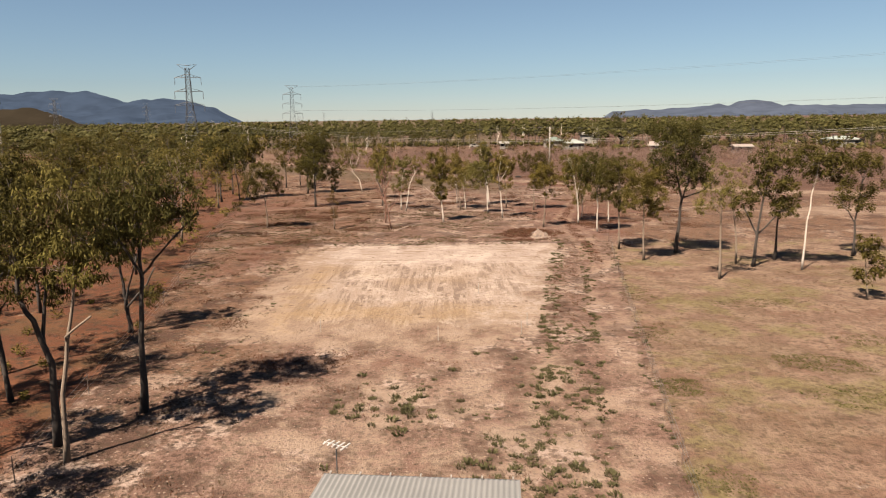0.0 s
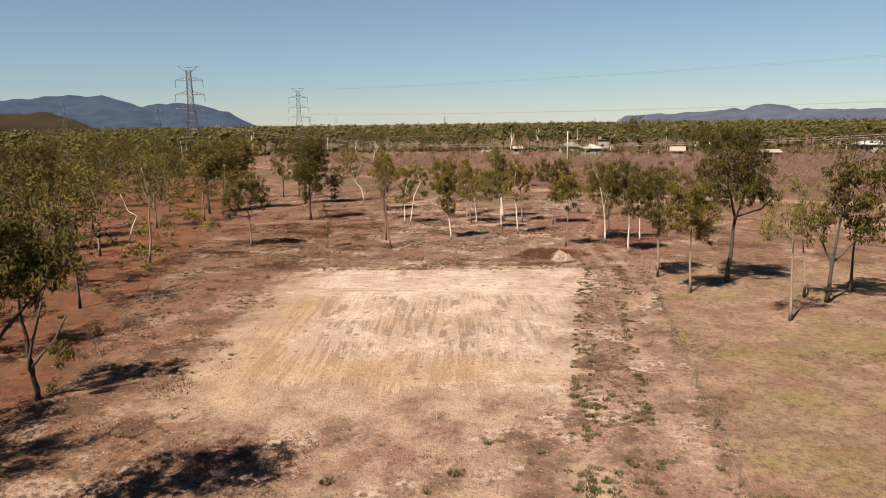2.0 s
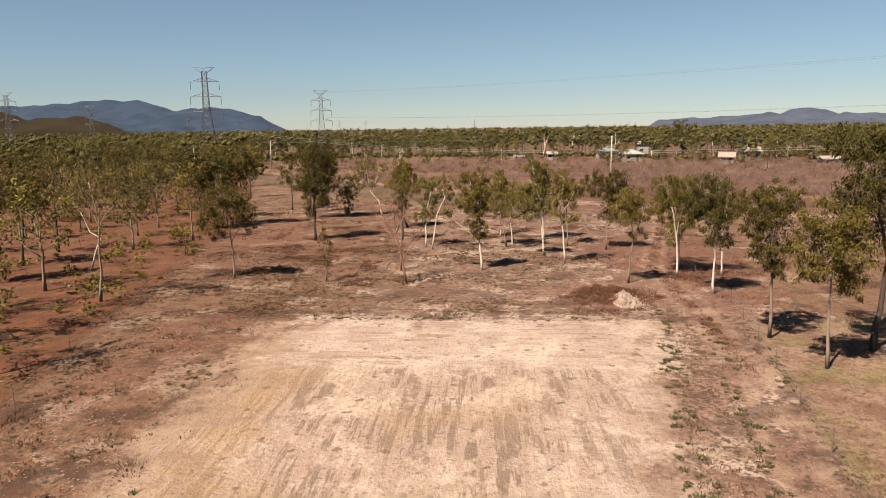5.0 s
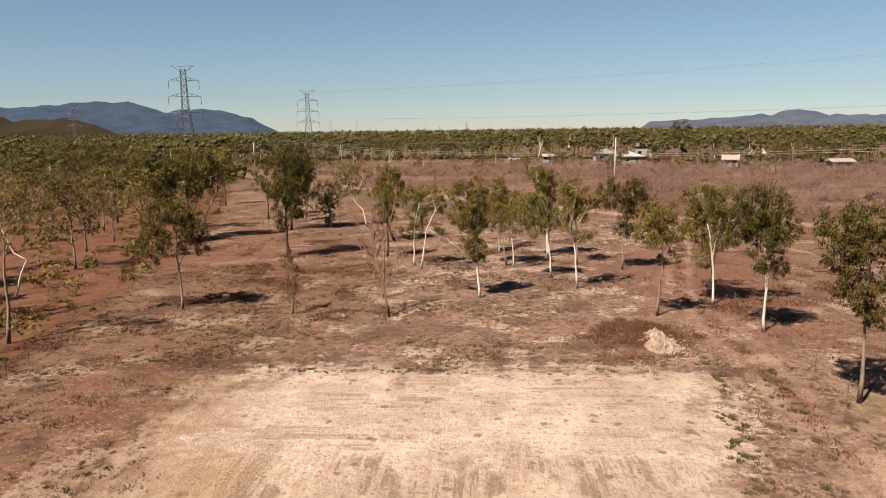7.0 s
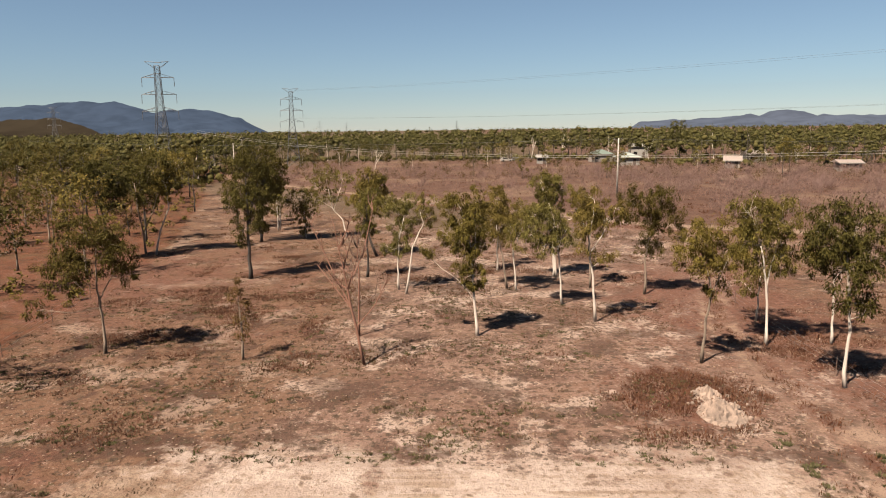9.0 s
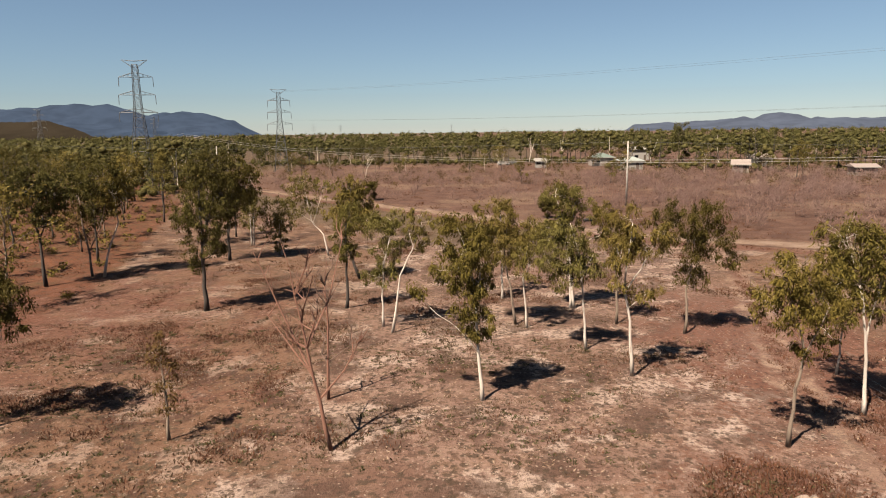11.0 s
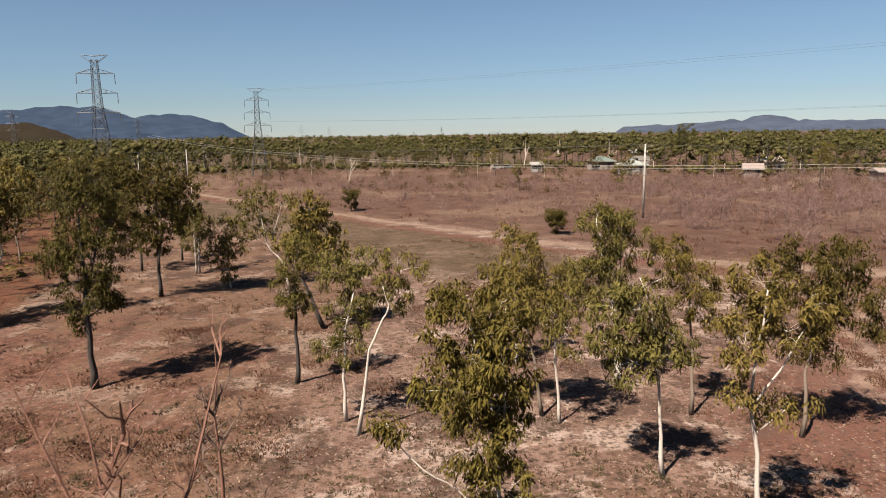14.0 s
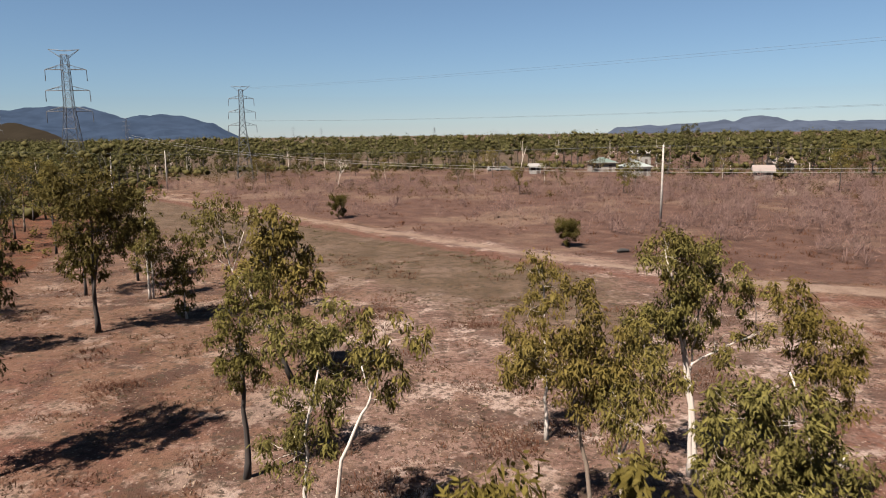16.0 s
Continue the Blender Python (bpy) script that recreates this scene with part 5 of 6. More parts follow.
def woodland_edge(places):
    """The outermost trees of the far woods: forked trunks, crowns of rounded masses of leaves, bushes round their feet."""
    rng = np.random.default_rng(77)
    crowns, stems, pale, mass = [], Shape(), Shape(), Masses(9)
    for x, y, h in places:
        w = h * rng.uniform(0.42, 0.62)
        fork = Vector((x + rng.normal(0, 0.3), y, h * rng.uniform(0.22, 0.4)))
        wood = pale if rng.random() < 0.13 else stems
        wood.tube([(x, y, -0.1), fork, fork + Vector((rng.normal(0, 0.5), rng.normal(0, 0.5), h * 0.45))], [0.16, 0.12, 0.04], 5)
        n = int(rng.integers(9, 15))
        c = rng.normal(size=(n, 3))
        c *= (rng.random((n, 1)) ** 0.35) / np.linalg.norm(c, axis=1, keepdims=True)
        low = rng.uniform(0.56, 0.64)
        c = c * (w * 0.5, w * 0.5, h * (0.95 - low)) + (x, y, h * low)
        for q in c[:4]:
            wood.tube([fork, tuple(q)], [0.07, 0.025], 3)
        size = w * rng.uniform(0.15, 0.26, n)
        # cores in the painted shade tone, behind the leaves
        for q, r in zip(c[::2], size[::2]):
            mass.add(q, r * 0.55, 0.3)
        crowns.append(leaf_quads(rng, c, size * 1.3, 36, 0.36, 0.20, 0.6, 0.95, 0.8))
        for _ in range(4):
            b = rng.uniform(0.7, 2.0)
            foot = (x + rng.normal(0, 3.4), y + rng.normal(0, 3.0), b * 0.55)
            mass.add(foot, b * 0.6, 0.3)
            crowns.append(leaf_quads(rng, [foot], [b], 30, 0.36, 0.24, 0.1, 0.85, 0.4))
    tagged(new("woodland_edge", mass.mesh("woodland_edge", LEAF_SHADED)), "olive crown cores in painted shade along the edge of the far woodland", "woodland", kind="stuff")
    tagged(new("woodland_edge_leaves", quads_mesh("woodland_edge_leaves", np.concatenate(crowns), LEAF_FAR)), "outer leaves of the crowns along the woodland edge", "woodland", kind="stuff")
    tagged(new("woodland_edge_trunks", stems.mesh("woodland_edge_trunks", BARK_DARK)), "dark trunks along the edge of the far woodland", "woodland", kind="stuff")
    tagged(new("woodland_edge_pale_trunks", pale.mesh("woodland_edge_pale_trunks", BARK_WHITE)), "pale trunks along the edge of the far woodland", "woodland", kind="stuff")


woodland_edge(far_woods())
for _ in range(150):
    x, y = rs.uniform(-70, 115), rs.uniform(215, 302)
    if y > road_y(x) + 30 and not wooded(x, y):
        scatter(x, y, 13 if y < 240 else 9.5, rs.choice((0, 1, 1, 3, 5)), 0.62 + 0.28 * (y > 240))


# ---------------------------------------------------------------- ground cover
def tufts(name, label, material, spots, per, height, spread, width, lean=0.6, seed=1):
    """Many small tufts of blades in one mesh. spots: rows of x, y, size."""
    rng = np.random.default_rng(seed)
    s = np.asarray(spots, float)
    c = np.repeat(s, per, 0)
    k = len(c)
    z = hump(c[:, 0], c[:, 1])
    ang, rr = rng.uniform(0, 6.283, k), np.sqrt(rng.random(k)) * spread * c[:, 2]
    root = np.stack([c[:, 0] + np.cos(ang) * rr, c[:, 1] + np.sin(ang) * rr, z - 0.02], 1)
    tilt = np.stack([np.cos(ang), np.sin(ang), np.zeros(k)], 1) * (rng.random((k, 1)) * lean) + rng.normal(0, 0.25, (k, 3)) * (1, 1, 0)
    tall = height * c[:, 2:3] * rng.uniform(0.5, 1.2, (k, 1))
    tip = root + (tilt + (0, 0, 1)) * tall
    side = np.stack([-np.sin(ang * 3.7), np.cos(ang * 3.7), np.zeros(k)], 1) * width * c[:, 2:3] * rng.uniform(0.6, 1.4, (k, 1))
    mid = root * 0.45 + tip * 0.55
    return tagged(new(name, quads_mesh(name, np.stack([root, mid + side, tip, mid - side], 1), material)), label, "grass", kind="stuff")


rg = np.random.default_rng(21)


def field(n, x0, x1, y0, y1, keep, size=(0.5, 1.3)):
    """Random places in a rectangle where keep(x, y) says so, gathered into drifts."""
    x, y = rg.uniform(x0, x1, n), rg.uniform(y0, y1, n)
    drift = np.array([noise.noise(Vector((a * 0.22, b * 0.22, 4.0))) + 0.5 * noise.noise(Vector((a * 0.7, b * 0.7, 9.0))) for a, b in zip(x, y)])
    ok = keep(x, y, drift)
    return np.stack([x, y, rg.uniform(*size, n)], 1)[ok]


def off_pad(x, y):
    return ~((x > -11) & (x < 5 + 0.184 * (y - 40)) & (y > 41) & (y < 67))


def off_tracks(x, y):
    return (np.abs(np.abs(x - track_x(y)) - 0.75) > 0.45) & (np.abs(y - road_y(x)) > 2.6)


tufts("weed_clumps", "low grey-green weed clumps on the bare soil", WEED, np.concatenate([
    field(420, 1.5, 9.5, 18, 40, lambda x, y, d: (x < fence_x(y) - 2.4) & (x > 5.6 - (y < 36) * 5) & (d > -0.25), (0.35, 0.95)),
    field(1500, 4, 15, 26, 70, lambda x, y, d: (np.abs(x - 6.3 - 0.184 * (y - 40)) < 0.6) & (d > -0.35), (0.4, 0.95)),
    field(1300, 4, 15, 26, 70, lambda x, y, d: (np.abs(x - 9.0 - 0.184 * (y - 40)) < 0.5) & (d > -0.3), (0.4, 0.9)),
    field(420, -5, 6, 18, 34, lambda x, y, d: d > 0.0, (0.3, 1.2)),
    field(1200, 7, 17, 18, 62, lambda x, y, d: (np.abs(x - fence_x(y)) < 0.5) & (d > 0.0), (0.25, 0.7)),
    field(420, -23, -11.5, 34, 70, lambda x, y, d: (x > red_edge(y)) & (d > 0.22), (0.3, 0.8)),
    field(700, -16, 10, 67, 76, lambda x, y, d: d > 0.15, (0.25, 0.65)),
    field(500, -24, 8, 70, 90, lambda x, y, d: d > 0.42, (0.25, 0.6))]), 40, 0.16, 0.19, 0.032, 0.8, 3)
tufts("dry_grass_tufts", "sparse tan dead grass over the lot", DRY, np.concatenate([
    field(9000, -32, 40, 16, 132, lambda x, y, d: off_pad(x, y) & off_tracks(x, y) & (x > red_edge(y) - 2) & (d > -0.25), (0.3, 0.9)),
    field(260, -11, 10, 41, 67, lambda x, y, d: d > 0.1, (0.25, 0.6)),
    field(2500, -60, -18, 36, 140, lambda x, y, d: (x < red_edge(y)) & (d > -0.2), (0.4, 1.1))]), 7, 0.15, 0.30, 0.022, 0.9, 4)
tufts("brown_tussocks", "brown and olive grass tussocks dotted over the bare lot", TUSSOCK, np.concatenate([
    field(3600, -28, 12, 67, 96, lambda x, y, d: off_tracks(x, y) & (d > -0.15 - 0.25 * (x < -8)), (0.4, 1.0)),
    field(2600, -34, 22, 88, 126, lambda x, y, d: off_tracks(x, y) & (d > -0.1), (0.5, 1.1)),
    field(1300, -24, -11.5, 36, 70, lambda x, y, d: (x > red_edge(y)) & (d > -0.1), (0.35, 0.85)),
    field(1300, -16, 8, 16, 38, lambda x, y, d: off_tracks(x, y) & (d > 0.0), (0.3, 0.75)),
    field(240, -11, 9, 41, 67, lambda x, y, d: d > 0.0, (0.25, 0.6)),
    field(900, 5, 17, 36, 72, lambda x, y, d: (x > 6 + 0.184 * (y - 40)) & off_tracks(x, y) & (x < fence_x(y) + 1), (0.4, 0.9)),
    field(900, 12, 40, 24, 66, lambda x, y, d: (x > fence_x(y)) & (d > 0.1), (0.3, 0.7))]), 9, 0.14, 0.24, 0.030, 1.0, 12)
def drift(n, cx, cy, rx, ry, size=(0.5, 1.2)):
    """A ragged patch of tufts."""
    return field(n, cx - rx, cx + rx, cy - ry, cy + ry, lambda x, y, d: ((x - cx) / rx) ** 2 + ((y - cy) / ry) ** 2 < 0.55 + 0.9 * d, size)


DRIFTS = [(-15.7, 86.2, 2.2, 2.4), (-13.1, 92.4, 2.2, 1.2), (-10.6, 84.3, 1.8, 1.4), (-16.2, 89.2, 2.4, 1.6), (-8.1, 92.3, 2.4, 1.4), (-12.7, 75.5, 1.4, 1.2),
          (-10.2, 78.0, 1.7, 2.0), (-25.2, 91.1, 3.0, 2.0), (-21.0, 93.7, 2.8, 2.0), (-18.9, 83.2, 2.4, 1.6), (-6.7, 79.2, 1.4, 1.0), (8.4, 74.6, 2.6, 3.2), (11.6, 75.6, 2.0, 2.6), (9.0, 70.2, 2.0, 1.2)]
DRIFTS += [(rg.uniform(-27, -9), rg.uniform(68, 112), rg.uniform(0.8, 2.4), rg.uniform(0.6, 1.6)) for _ in range(46)]
DRIFTS += [(rg.uniform(-9, 16), rg.uniform(98, 124), rg.uniform(0.8, 2.6), rg.uniform(0.6, 1.8)) for _ in range(22)]
DRIFTS += [(rg.uniform(-21, -12), rg.uniform(34, 68), rg.uniform(0.7, 1.8), rg.uniform(0.6, 1.8)) for _ in range(16)]
DRIFTS += [(rg.uniform(17, 30), rg.uniform(66, 104), rg.uniform(0.8, 2.6), rg.uniform(0.6, 2.0)) for _ in range(30)]
tufts("dead_grass_drifts", "dark brown drifts of dead grass on the lot", RUST, np.concatenate([drift(int(27 * a * b), x, y, a, b) for x, y, a, b in DRIFTS]), 13, 0.17, 0.42, 0.020, 1.3, 31)
tufts("green_sprigs", "small dark green weeds dotted over the lot", SPRIG, np.concatenate([
    field(1500, -26, 6, 67, 94, lambda x, y, d: d > -0.05, (0.3, 0.9)),
    field(420, -22, -11, 38, 68, lambda x, y, d: d > 0.05, (0.25, 0.7)),
    field(260, 5, 13, 67, 84, lambda x, y, d: d > 0.1, (0.25, 0.6)),
    field(300, -20, 8, 96, 124, lambda x, y, d: d > 0.15, (0.3, 0.7))]), 22, 0.13, 0.20, 0.03, 0.9, 33)
tufts("rust_grass_tufts", "rust-brown dead grass and leaf litter drifts", RUST, np.concatenate([
    field(1500, 4, 14, 68, 80, lambda x, y, d: ((x - 9) / 4.0) ** 2 + ((y - 73.8) / 5.0) ** 2 < 0.55 + 1.8 * d, (0.5, 1.1)),
    field(3400, -24, 24, 68, 112, lambda x, y, d: off_tracks(x, y) & (d > 0.2), (0.4, 1.0)),
    field(400, -11, 4, 32.8, 35.6, lambda x, y, d: d > -0.1, (0.4, 0.8)),
    field(5000, 11, 26, 58, 116, lambda x, y, d: (np.abs(x - track_x(y)) < 0.55) & (d > -0.3), (0.5, 1.0)),
    field(900, -20, 4, 17, 33, lambda x, y, d: d > 0.18, (0.3, 0.8)),
    field(500, 4, 14, 40, 70, lambda x, y, d: (x > 6.2 + 0.184 * (y - 40)) & (x < fence_x(y) - 2.3), (0.4, 0.9)),
    field(3000, -60, 40, 110, 145, lambda x, y, d: off_tracks(x, y) & (d > 0.1), (0.6, 1.4)),
    field(2600, -80, 110, 135, 225, lambda x, y, d: (y > road_y(x) + 3) & (d > -0.1), (0.9, 2.2))]), 11, 0.20, 0.36, 0.022, 0.8, 5)
def ring(n, cx, cy, rx, ry):
    return field(n, cx - rx, cx + rx, cy - ry, cy + ry, lambda x, y, d: ((x - cx) / rx) ** 2 + ((y - cy) / ry) ** 2 < 0.75 + d, (0.35, 0.9))


tufts("olive_grass", "short olive grass on the flat beside the dirt road", WEED, np.concatenate([
    field(1300, -50, 12, 112, 200, lambda x, y, d: (y < road_y(x) - 4) & (y > road_y(x) - 30) & (d > 0.0), (0.6, 1.2))]), 16, 0.14, 0.35, 0.03, 0.9, 6)
tufts("green_grass_patches", "small patches of short green grass in the paddock", GREEN, np.concatenate([
    ring(420, 10.8, 30.2, 1.3, 1.3), ring(560, 18.6, 33.0, 2.6, 1.5), ring(260, 12.4, 39.0, 1.2, 2.2), ring(420, 17.6, 28.6, 3.0, 1.4),
    ring(360, 9.6, 21.6, 1.6, 1.3), ring(300, 23.5, 36.5, 2.6, 1.2), ring(200, 14.0, 47.0, 1.0, 2.6), ring(260, 20.5, 45.0, 3.0, 1.2)]), 12, 0.08, 0.26, 0.03, 0.9, 16)


def litter_chips():
    rng = np.random.default_rng(8)
    p = np.concatenate([field(7000, -12, 24, 68, 108, lambda x, y, d: (d > -0.2), (0.5, 1.4)), field(3500, -22, 12, 18, 72, lambda x, y, d: off_tracks(x, y) & (d > -0.1), (0.4, 1.0))])
    k = len(p)
    c = np.stack([p[:, 0], p[:, 1], hump(p[:, 0], p[:, 1]) + 0.02], 1)
    a = rng.uniform(0, 6.28, k)
    d = np.stack([np.cos(a), np.sin(a), rng.uniform(0, 0.5, k)], 1) * p[:, 2:3] * 0.09
    s = np.stack([-np.sin(a), np.cos(a), rng.uniform(-0.3, 0.3, k)], 1) * p[:, 2:3] * 0.03
    tagged(new("fallen_leaves", quads_mesh("fallen_leaves", np.stack([c - d, c + s, c + d, c - s], 1), CHIP)), "pale fallen leaves and bark on the soil", "leaf litter", kind="stuff")


litter_chips()


def scrub():
    """Leafless grey-purple thorn scrub over the field beyond the dirt road: domes of fine twigs."""
    rng = np.random.default_rng(17)
    for name, label, material, lo, count, size in (
            ("grey_scrub", "leafless grey-purple thorn scrub beyond the dirt road", TWIG, 0.04, 1300, (1.0, 2.3)),
            ("yellow_scrub", "sparse yellowing bushes in the scrub field", LEAF_RUSSET, 0.0, 700, (0.9, 2.1)),
            ("bush_undergrowth", "low olive undergrowth in the open woodland", LEAF_OLIVE, -0.12, 600, (0.5, 1.4)),
            ("low_bushes", "small dark green bushes on the red bush soil", LEAF_MID, -0.12, 300, (0.25, 0.75))):
        if name == "bush_undergrowth":
            spots = field(count * 2, -110, -22, 60, 220, lambda x, y, d: (x < red_edge(y) - 1) & (d > lo + 0.12), size)
        elif name == "low_bushes":
            spots = field(count, -46, -15, 24, 104, lambda x, y, d: (x < red_edge(y) - 0.5) & (d > -0.05), size)
        elif name == "yellow_scrub":
            spots = np.concatenate([field(count * 2, -90, 190, 200, 300, lambda x, y, d: (y > road_y(x) + 25) & (d > lo) & (y < 318 - 0.12 * x), size),
                                    field(200, 60, 160, 190, 250, lambda x, y, d: d > 0, size)])
        else:
            spots = np.concatenate([field(count, -70, 130, 150, 240, lambda x, y, d: (y > road_y(x) + 8) & (d > lo), size),
                                    field(1100, 28, 130, 118, 235, lambda x, y, d: (y > road_y(x) + 9) & (d > -0.06), size),
                                    field(200, 34, 110, 96, 150, lambda x, y, d: (y > road_y(x) + 6) & (d > 0), size)])
        thin = material is TWIG
        per = 60 if thin else 40
        c = np.stack([spots[:, 0], spots[:, 1], spots[:, 2] * 0.62], 1)
        if thin:
            q = leaf_quads(rng, c, spots[:, 2] * 0.8, per, 0.85, 0.058, -0.7, 0.72, 1.2)
            # a few bare stems from the ground into the dome
            k = np.repeat(c, 5, 0)
            tip = k + rng.normal(0, 0.35, k.shape)
            foot = k * (1, 1, 0) + rng.normal(0, 0.12, k.shape) * (1, 1, 0)
            side = rng.normal(0, 0.03, k.shape) * (1, 1, 0)
            q = np.concatenate([q, np.stack([foot, (foot + tip) / 2 + side, tip, (foot + tip) / 2 - side], 1)])
        else:
            fine = name == "low_bushes"
            q = leaf_quads(rng, c, spots[:, 2] * 0.75, 130 if fine else per, 0.13 if fine else 0.34, 0.07 if fine else 0.17, 0.1, 0.8)
        tagged(new(name, quads_mesh(name, q, material)), label, "scrub", kind="stuff")


scrub()


# ---------------------------------------------------------------- spoil heap
def spoil_heap():
    rng = np.random.default_rng(31)
    s = Shape()
    n = 44
    for j in range(n):
        for i in range(n):
            u, v = (i / (n - 1) - 0.5) * 3.2, (j / (n - 1) - 0.5) * 5.0
            front = math.exp(-((u - 0.1) / 0.72) ** 2 - ((v + 0.75) / 0.95) ** 2)
            back = math.exp(-((u + 0.15) / 0.5) ** 2 - ((v - 1.25) / 0.6) ** 2)
            h = max(0.62 * front, 0.48 * back) + 0.10 * front * back
            h += 0.30 * noise.fractal(Vector((u * 3.4, v * 3.4, 2.0)), 0.8, 2.0, 6) * min(1, 2.2 * max(front, back))
            h -= 0.12 * (max(front, back) < 0.12)
            s.v.append((u + rng.normal(0, 0.03), v + rng.normal(0, 0.03), h - 0.08))
    for j in range(n - 1):
        for i in range(n - 1):
            k = j * n + i
            s.f.append((k, k + 1, k + n + 1, k + n))
    top = thing("spoil_heap", 10.2, 72.6, gz(10.2, 72.6), "low heap of pale excavated clay among brown weeds", "earth heap", turn=-8)
    part("mound", s, CLAY, top)
    for k in range(46):
        a, d = rng.uniform(0, 6.28), rng.uniform(0.3, 1.8)
        r = rng.uniform(0.04, 0.13)
        c = Shape()
        ring = []
        for t in (-0.9, -0.2, 0.6):
            for q in range(5):
                w = q / 5 * 6.28
                f = math.sqrt(1 - t * t) * r * rng.uniform(0.8, 1.2)
                ring.append((math.cos(a) * d * 0.8 + math.cos(w) * f, math.sin(a) * d * 1.3 + math.sin(w) * f, r * 0.4 + t * r))
        c.add(ring, [(5 * b + q, 5 * b + (q + 1) % 5, 5 * b + 5 + (q + 1) % 5, 5 * b + 5 + q) for b in range(2) for q in range(5)] + [(10, 11, 12, 13, 14), (4, 3, 2, 1, 0)])
        part("clod", c, CLAY, top)


spoil_heap()


# ---------------------------------------------------------------- survey pegs, fences
def peg(x, y, h):
    top = thing("survey_peg", x, y, gz(x, y), "white-painted survey peg standing in the soil", "peg", "survey pegs")
    part("stake", Shape().add([(-0.018, -0.018, -0.1), (0.018, -0.018, -0.1), (0.018, 0.018, -0.1), (-0.018, 0.018, -0.1),
                               (-0.016, -0.016, h), (0.016, -0.016, h), (0.016, 0.016, h), (-0.016, 0.016, h)],
                              [(0, 1, 5, 4), (1, 2, 6, 5), (2, 3, 7, 6), (3, 0, 4, 7), (4, 5, 6, 7)]), PEG, top)
    part("cap", Shape().box(-0.022, -0.022, h, 0.022, 0.022, h + 0.05), PEG, top)


for x, y, h in ((-7.46, 39.2, 0.75), (-0.42, 37.4, 0.85), (4.45, 38.45, 0.75), (4.97, 40.0, 0.75), (2.4, 47.6, 0.7)):
    peg(x, y, h)


def wire_fence(points, spacing, height, label, skin):
    """Posts with three strands. points: the corners of its line."""
    top = thing("fence", 0, 0, 0, label, "fence")
    spots = []
    for (xa, ya), (xb, yb) in zip(points, points[1:]):
        n = max(1, round(math.hypot(xb - xa, yb - ya) / spacing))
        spots += [(xa + (xb - xa) * i / n, ya + (yb - ya) * i / n) for i in range(n)]
    spots.append(points[-1])
    rf = random.Random(len(spots))
    for x, y in spots:
        z = gz(x, y)
        tx, ty = rf.uniform(-0.05, 0.05), rf.uniform(-0.05, 0.05)
        part("post", Shape().tube([(x, y, z - 0.2), (x + tx, y + ty, z + height * rf.uniform(0.95, 1.08))], [0.021, 0.018], 6), skin, top)
    for k in range(3):
        pts = []
        for (xa, ya), (xb, yb) in zip(spots, spots[1:]):
            for f in (0, 0.5):
                x, y = xa + (xb - xa) * f, ya + (yb - ya) * f
                pts.append((x, y, gz(x, y) + height * (0.35 + 0.28 * k) - 0.02 * (f > 0)))
        pts.append((*spots[-1], gz(*spots[-1]) + height * (0.35 + 0.28 * k)))
        part("strand", Shape().tube(pts, [0.006] * len(pts), 3), STEEL, top)


wire_fence([(fence_x(14), 14), (fence_x(72), 72), (17.6, 90), (20.5, 104)], 4.5, 1.0, "low wire fence with weathered posts beside the track", BARK_BROWN)
wire_fence([(-15.2, 22), (-19.6, 46), (-24, 66), (-28.5, 92)], 7.0, 1.0, "old wire fence with thin posts along the red bush", TIMBER)


# ---------------------------------------------------------------- shed roof and aerial
def shed():
    z0, w, d = 2.55, 5.62, 9.0
    top = thing("shed", -0.74, 17.75, 0, "small shed with a corrugated zinc roof", "shed", turn=-5)
    s = Shape()
    n = 160
    for j, (y, z) in enumerate(((0, z0), (-d / 2, z0 + 0.35), (-d, z0))):
        for i in range(n + 1):
            x = -w / 2 + w * i / n
            s.v.append((x, y, z + 0.018 * math.sin(x / 0.152 * 2 * math.pi)))
    for j in range(2):
        for i in range(n):
            k = j * (n + 1) + i
            s.f.append((k, k + n + 1, k + n + 2, k + 1))
    part("roof", s, ROOF, top, "weathered grey corrugated sheet", True)
    part("ridge_cap", Shape().tube([(-w / 2, -d / 2, z0 + 0.37), (w / 2, -d / 2, z0 + 0.37)], [0.07, 0.07], 6), ROOF, top)
    part("gutter", Shape().box(-w / 2, 0.0, z0 - 0.11, w / 2, 0.09, z0 - 0.03), STEEL, top)
    for x in (-w / 2 + 0.06, w / 2 - 0.09):
        part("barge_board", Shape().box(x, -d, z0 - 0.12, x + 0.03, 0, z0 - 0.02), STEEL, top)
    part("wall", Shape().box(-w / 2 + 0.15, -0.25, 0, w / 2 - 0.15, -0.15, z0 - 0.13), ROOF, top)
    part("wall", Shape().box(-w / 2 + 0.15, -d + 0.15, 0, w / 2 - 0.15, -d + 0.25, z0 - 0.13), ROOF, top)
    for x in (-w / 2 + 0.15, w / 2 - 0.25):
        part("wall", Shape().box(x, -d + 0.25, 0, x + 0.1, -0.25, z0 - 0.13), ROOF, top)
    for i in range(7):
        x = -w / 2 + 0.2 + (w - 0.4) * i / 6
        part("bracket", Shape().box(x - 0.02, -0.05, z0 + 0.02, x + 0.02, 0.10, z0 + 0.06), WHITE, top)
    return z0


shed()


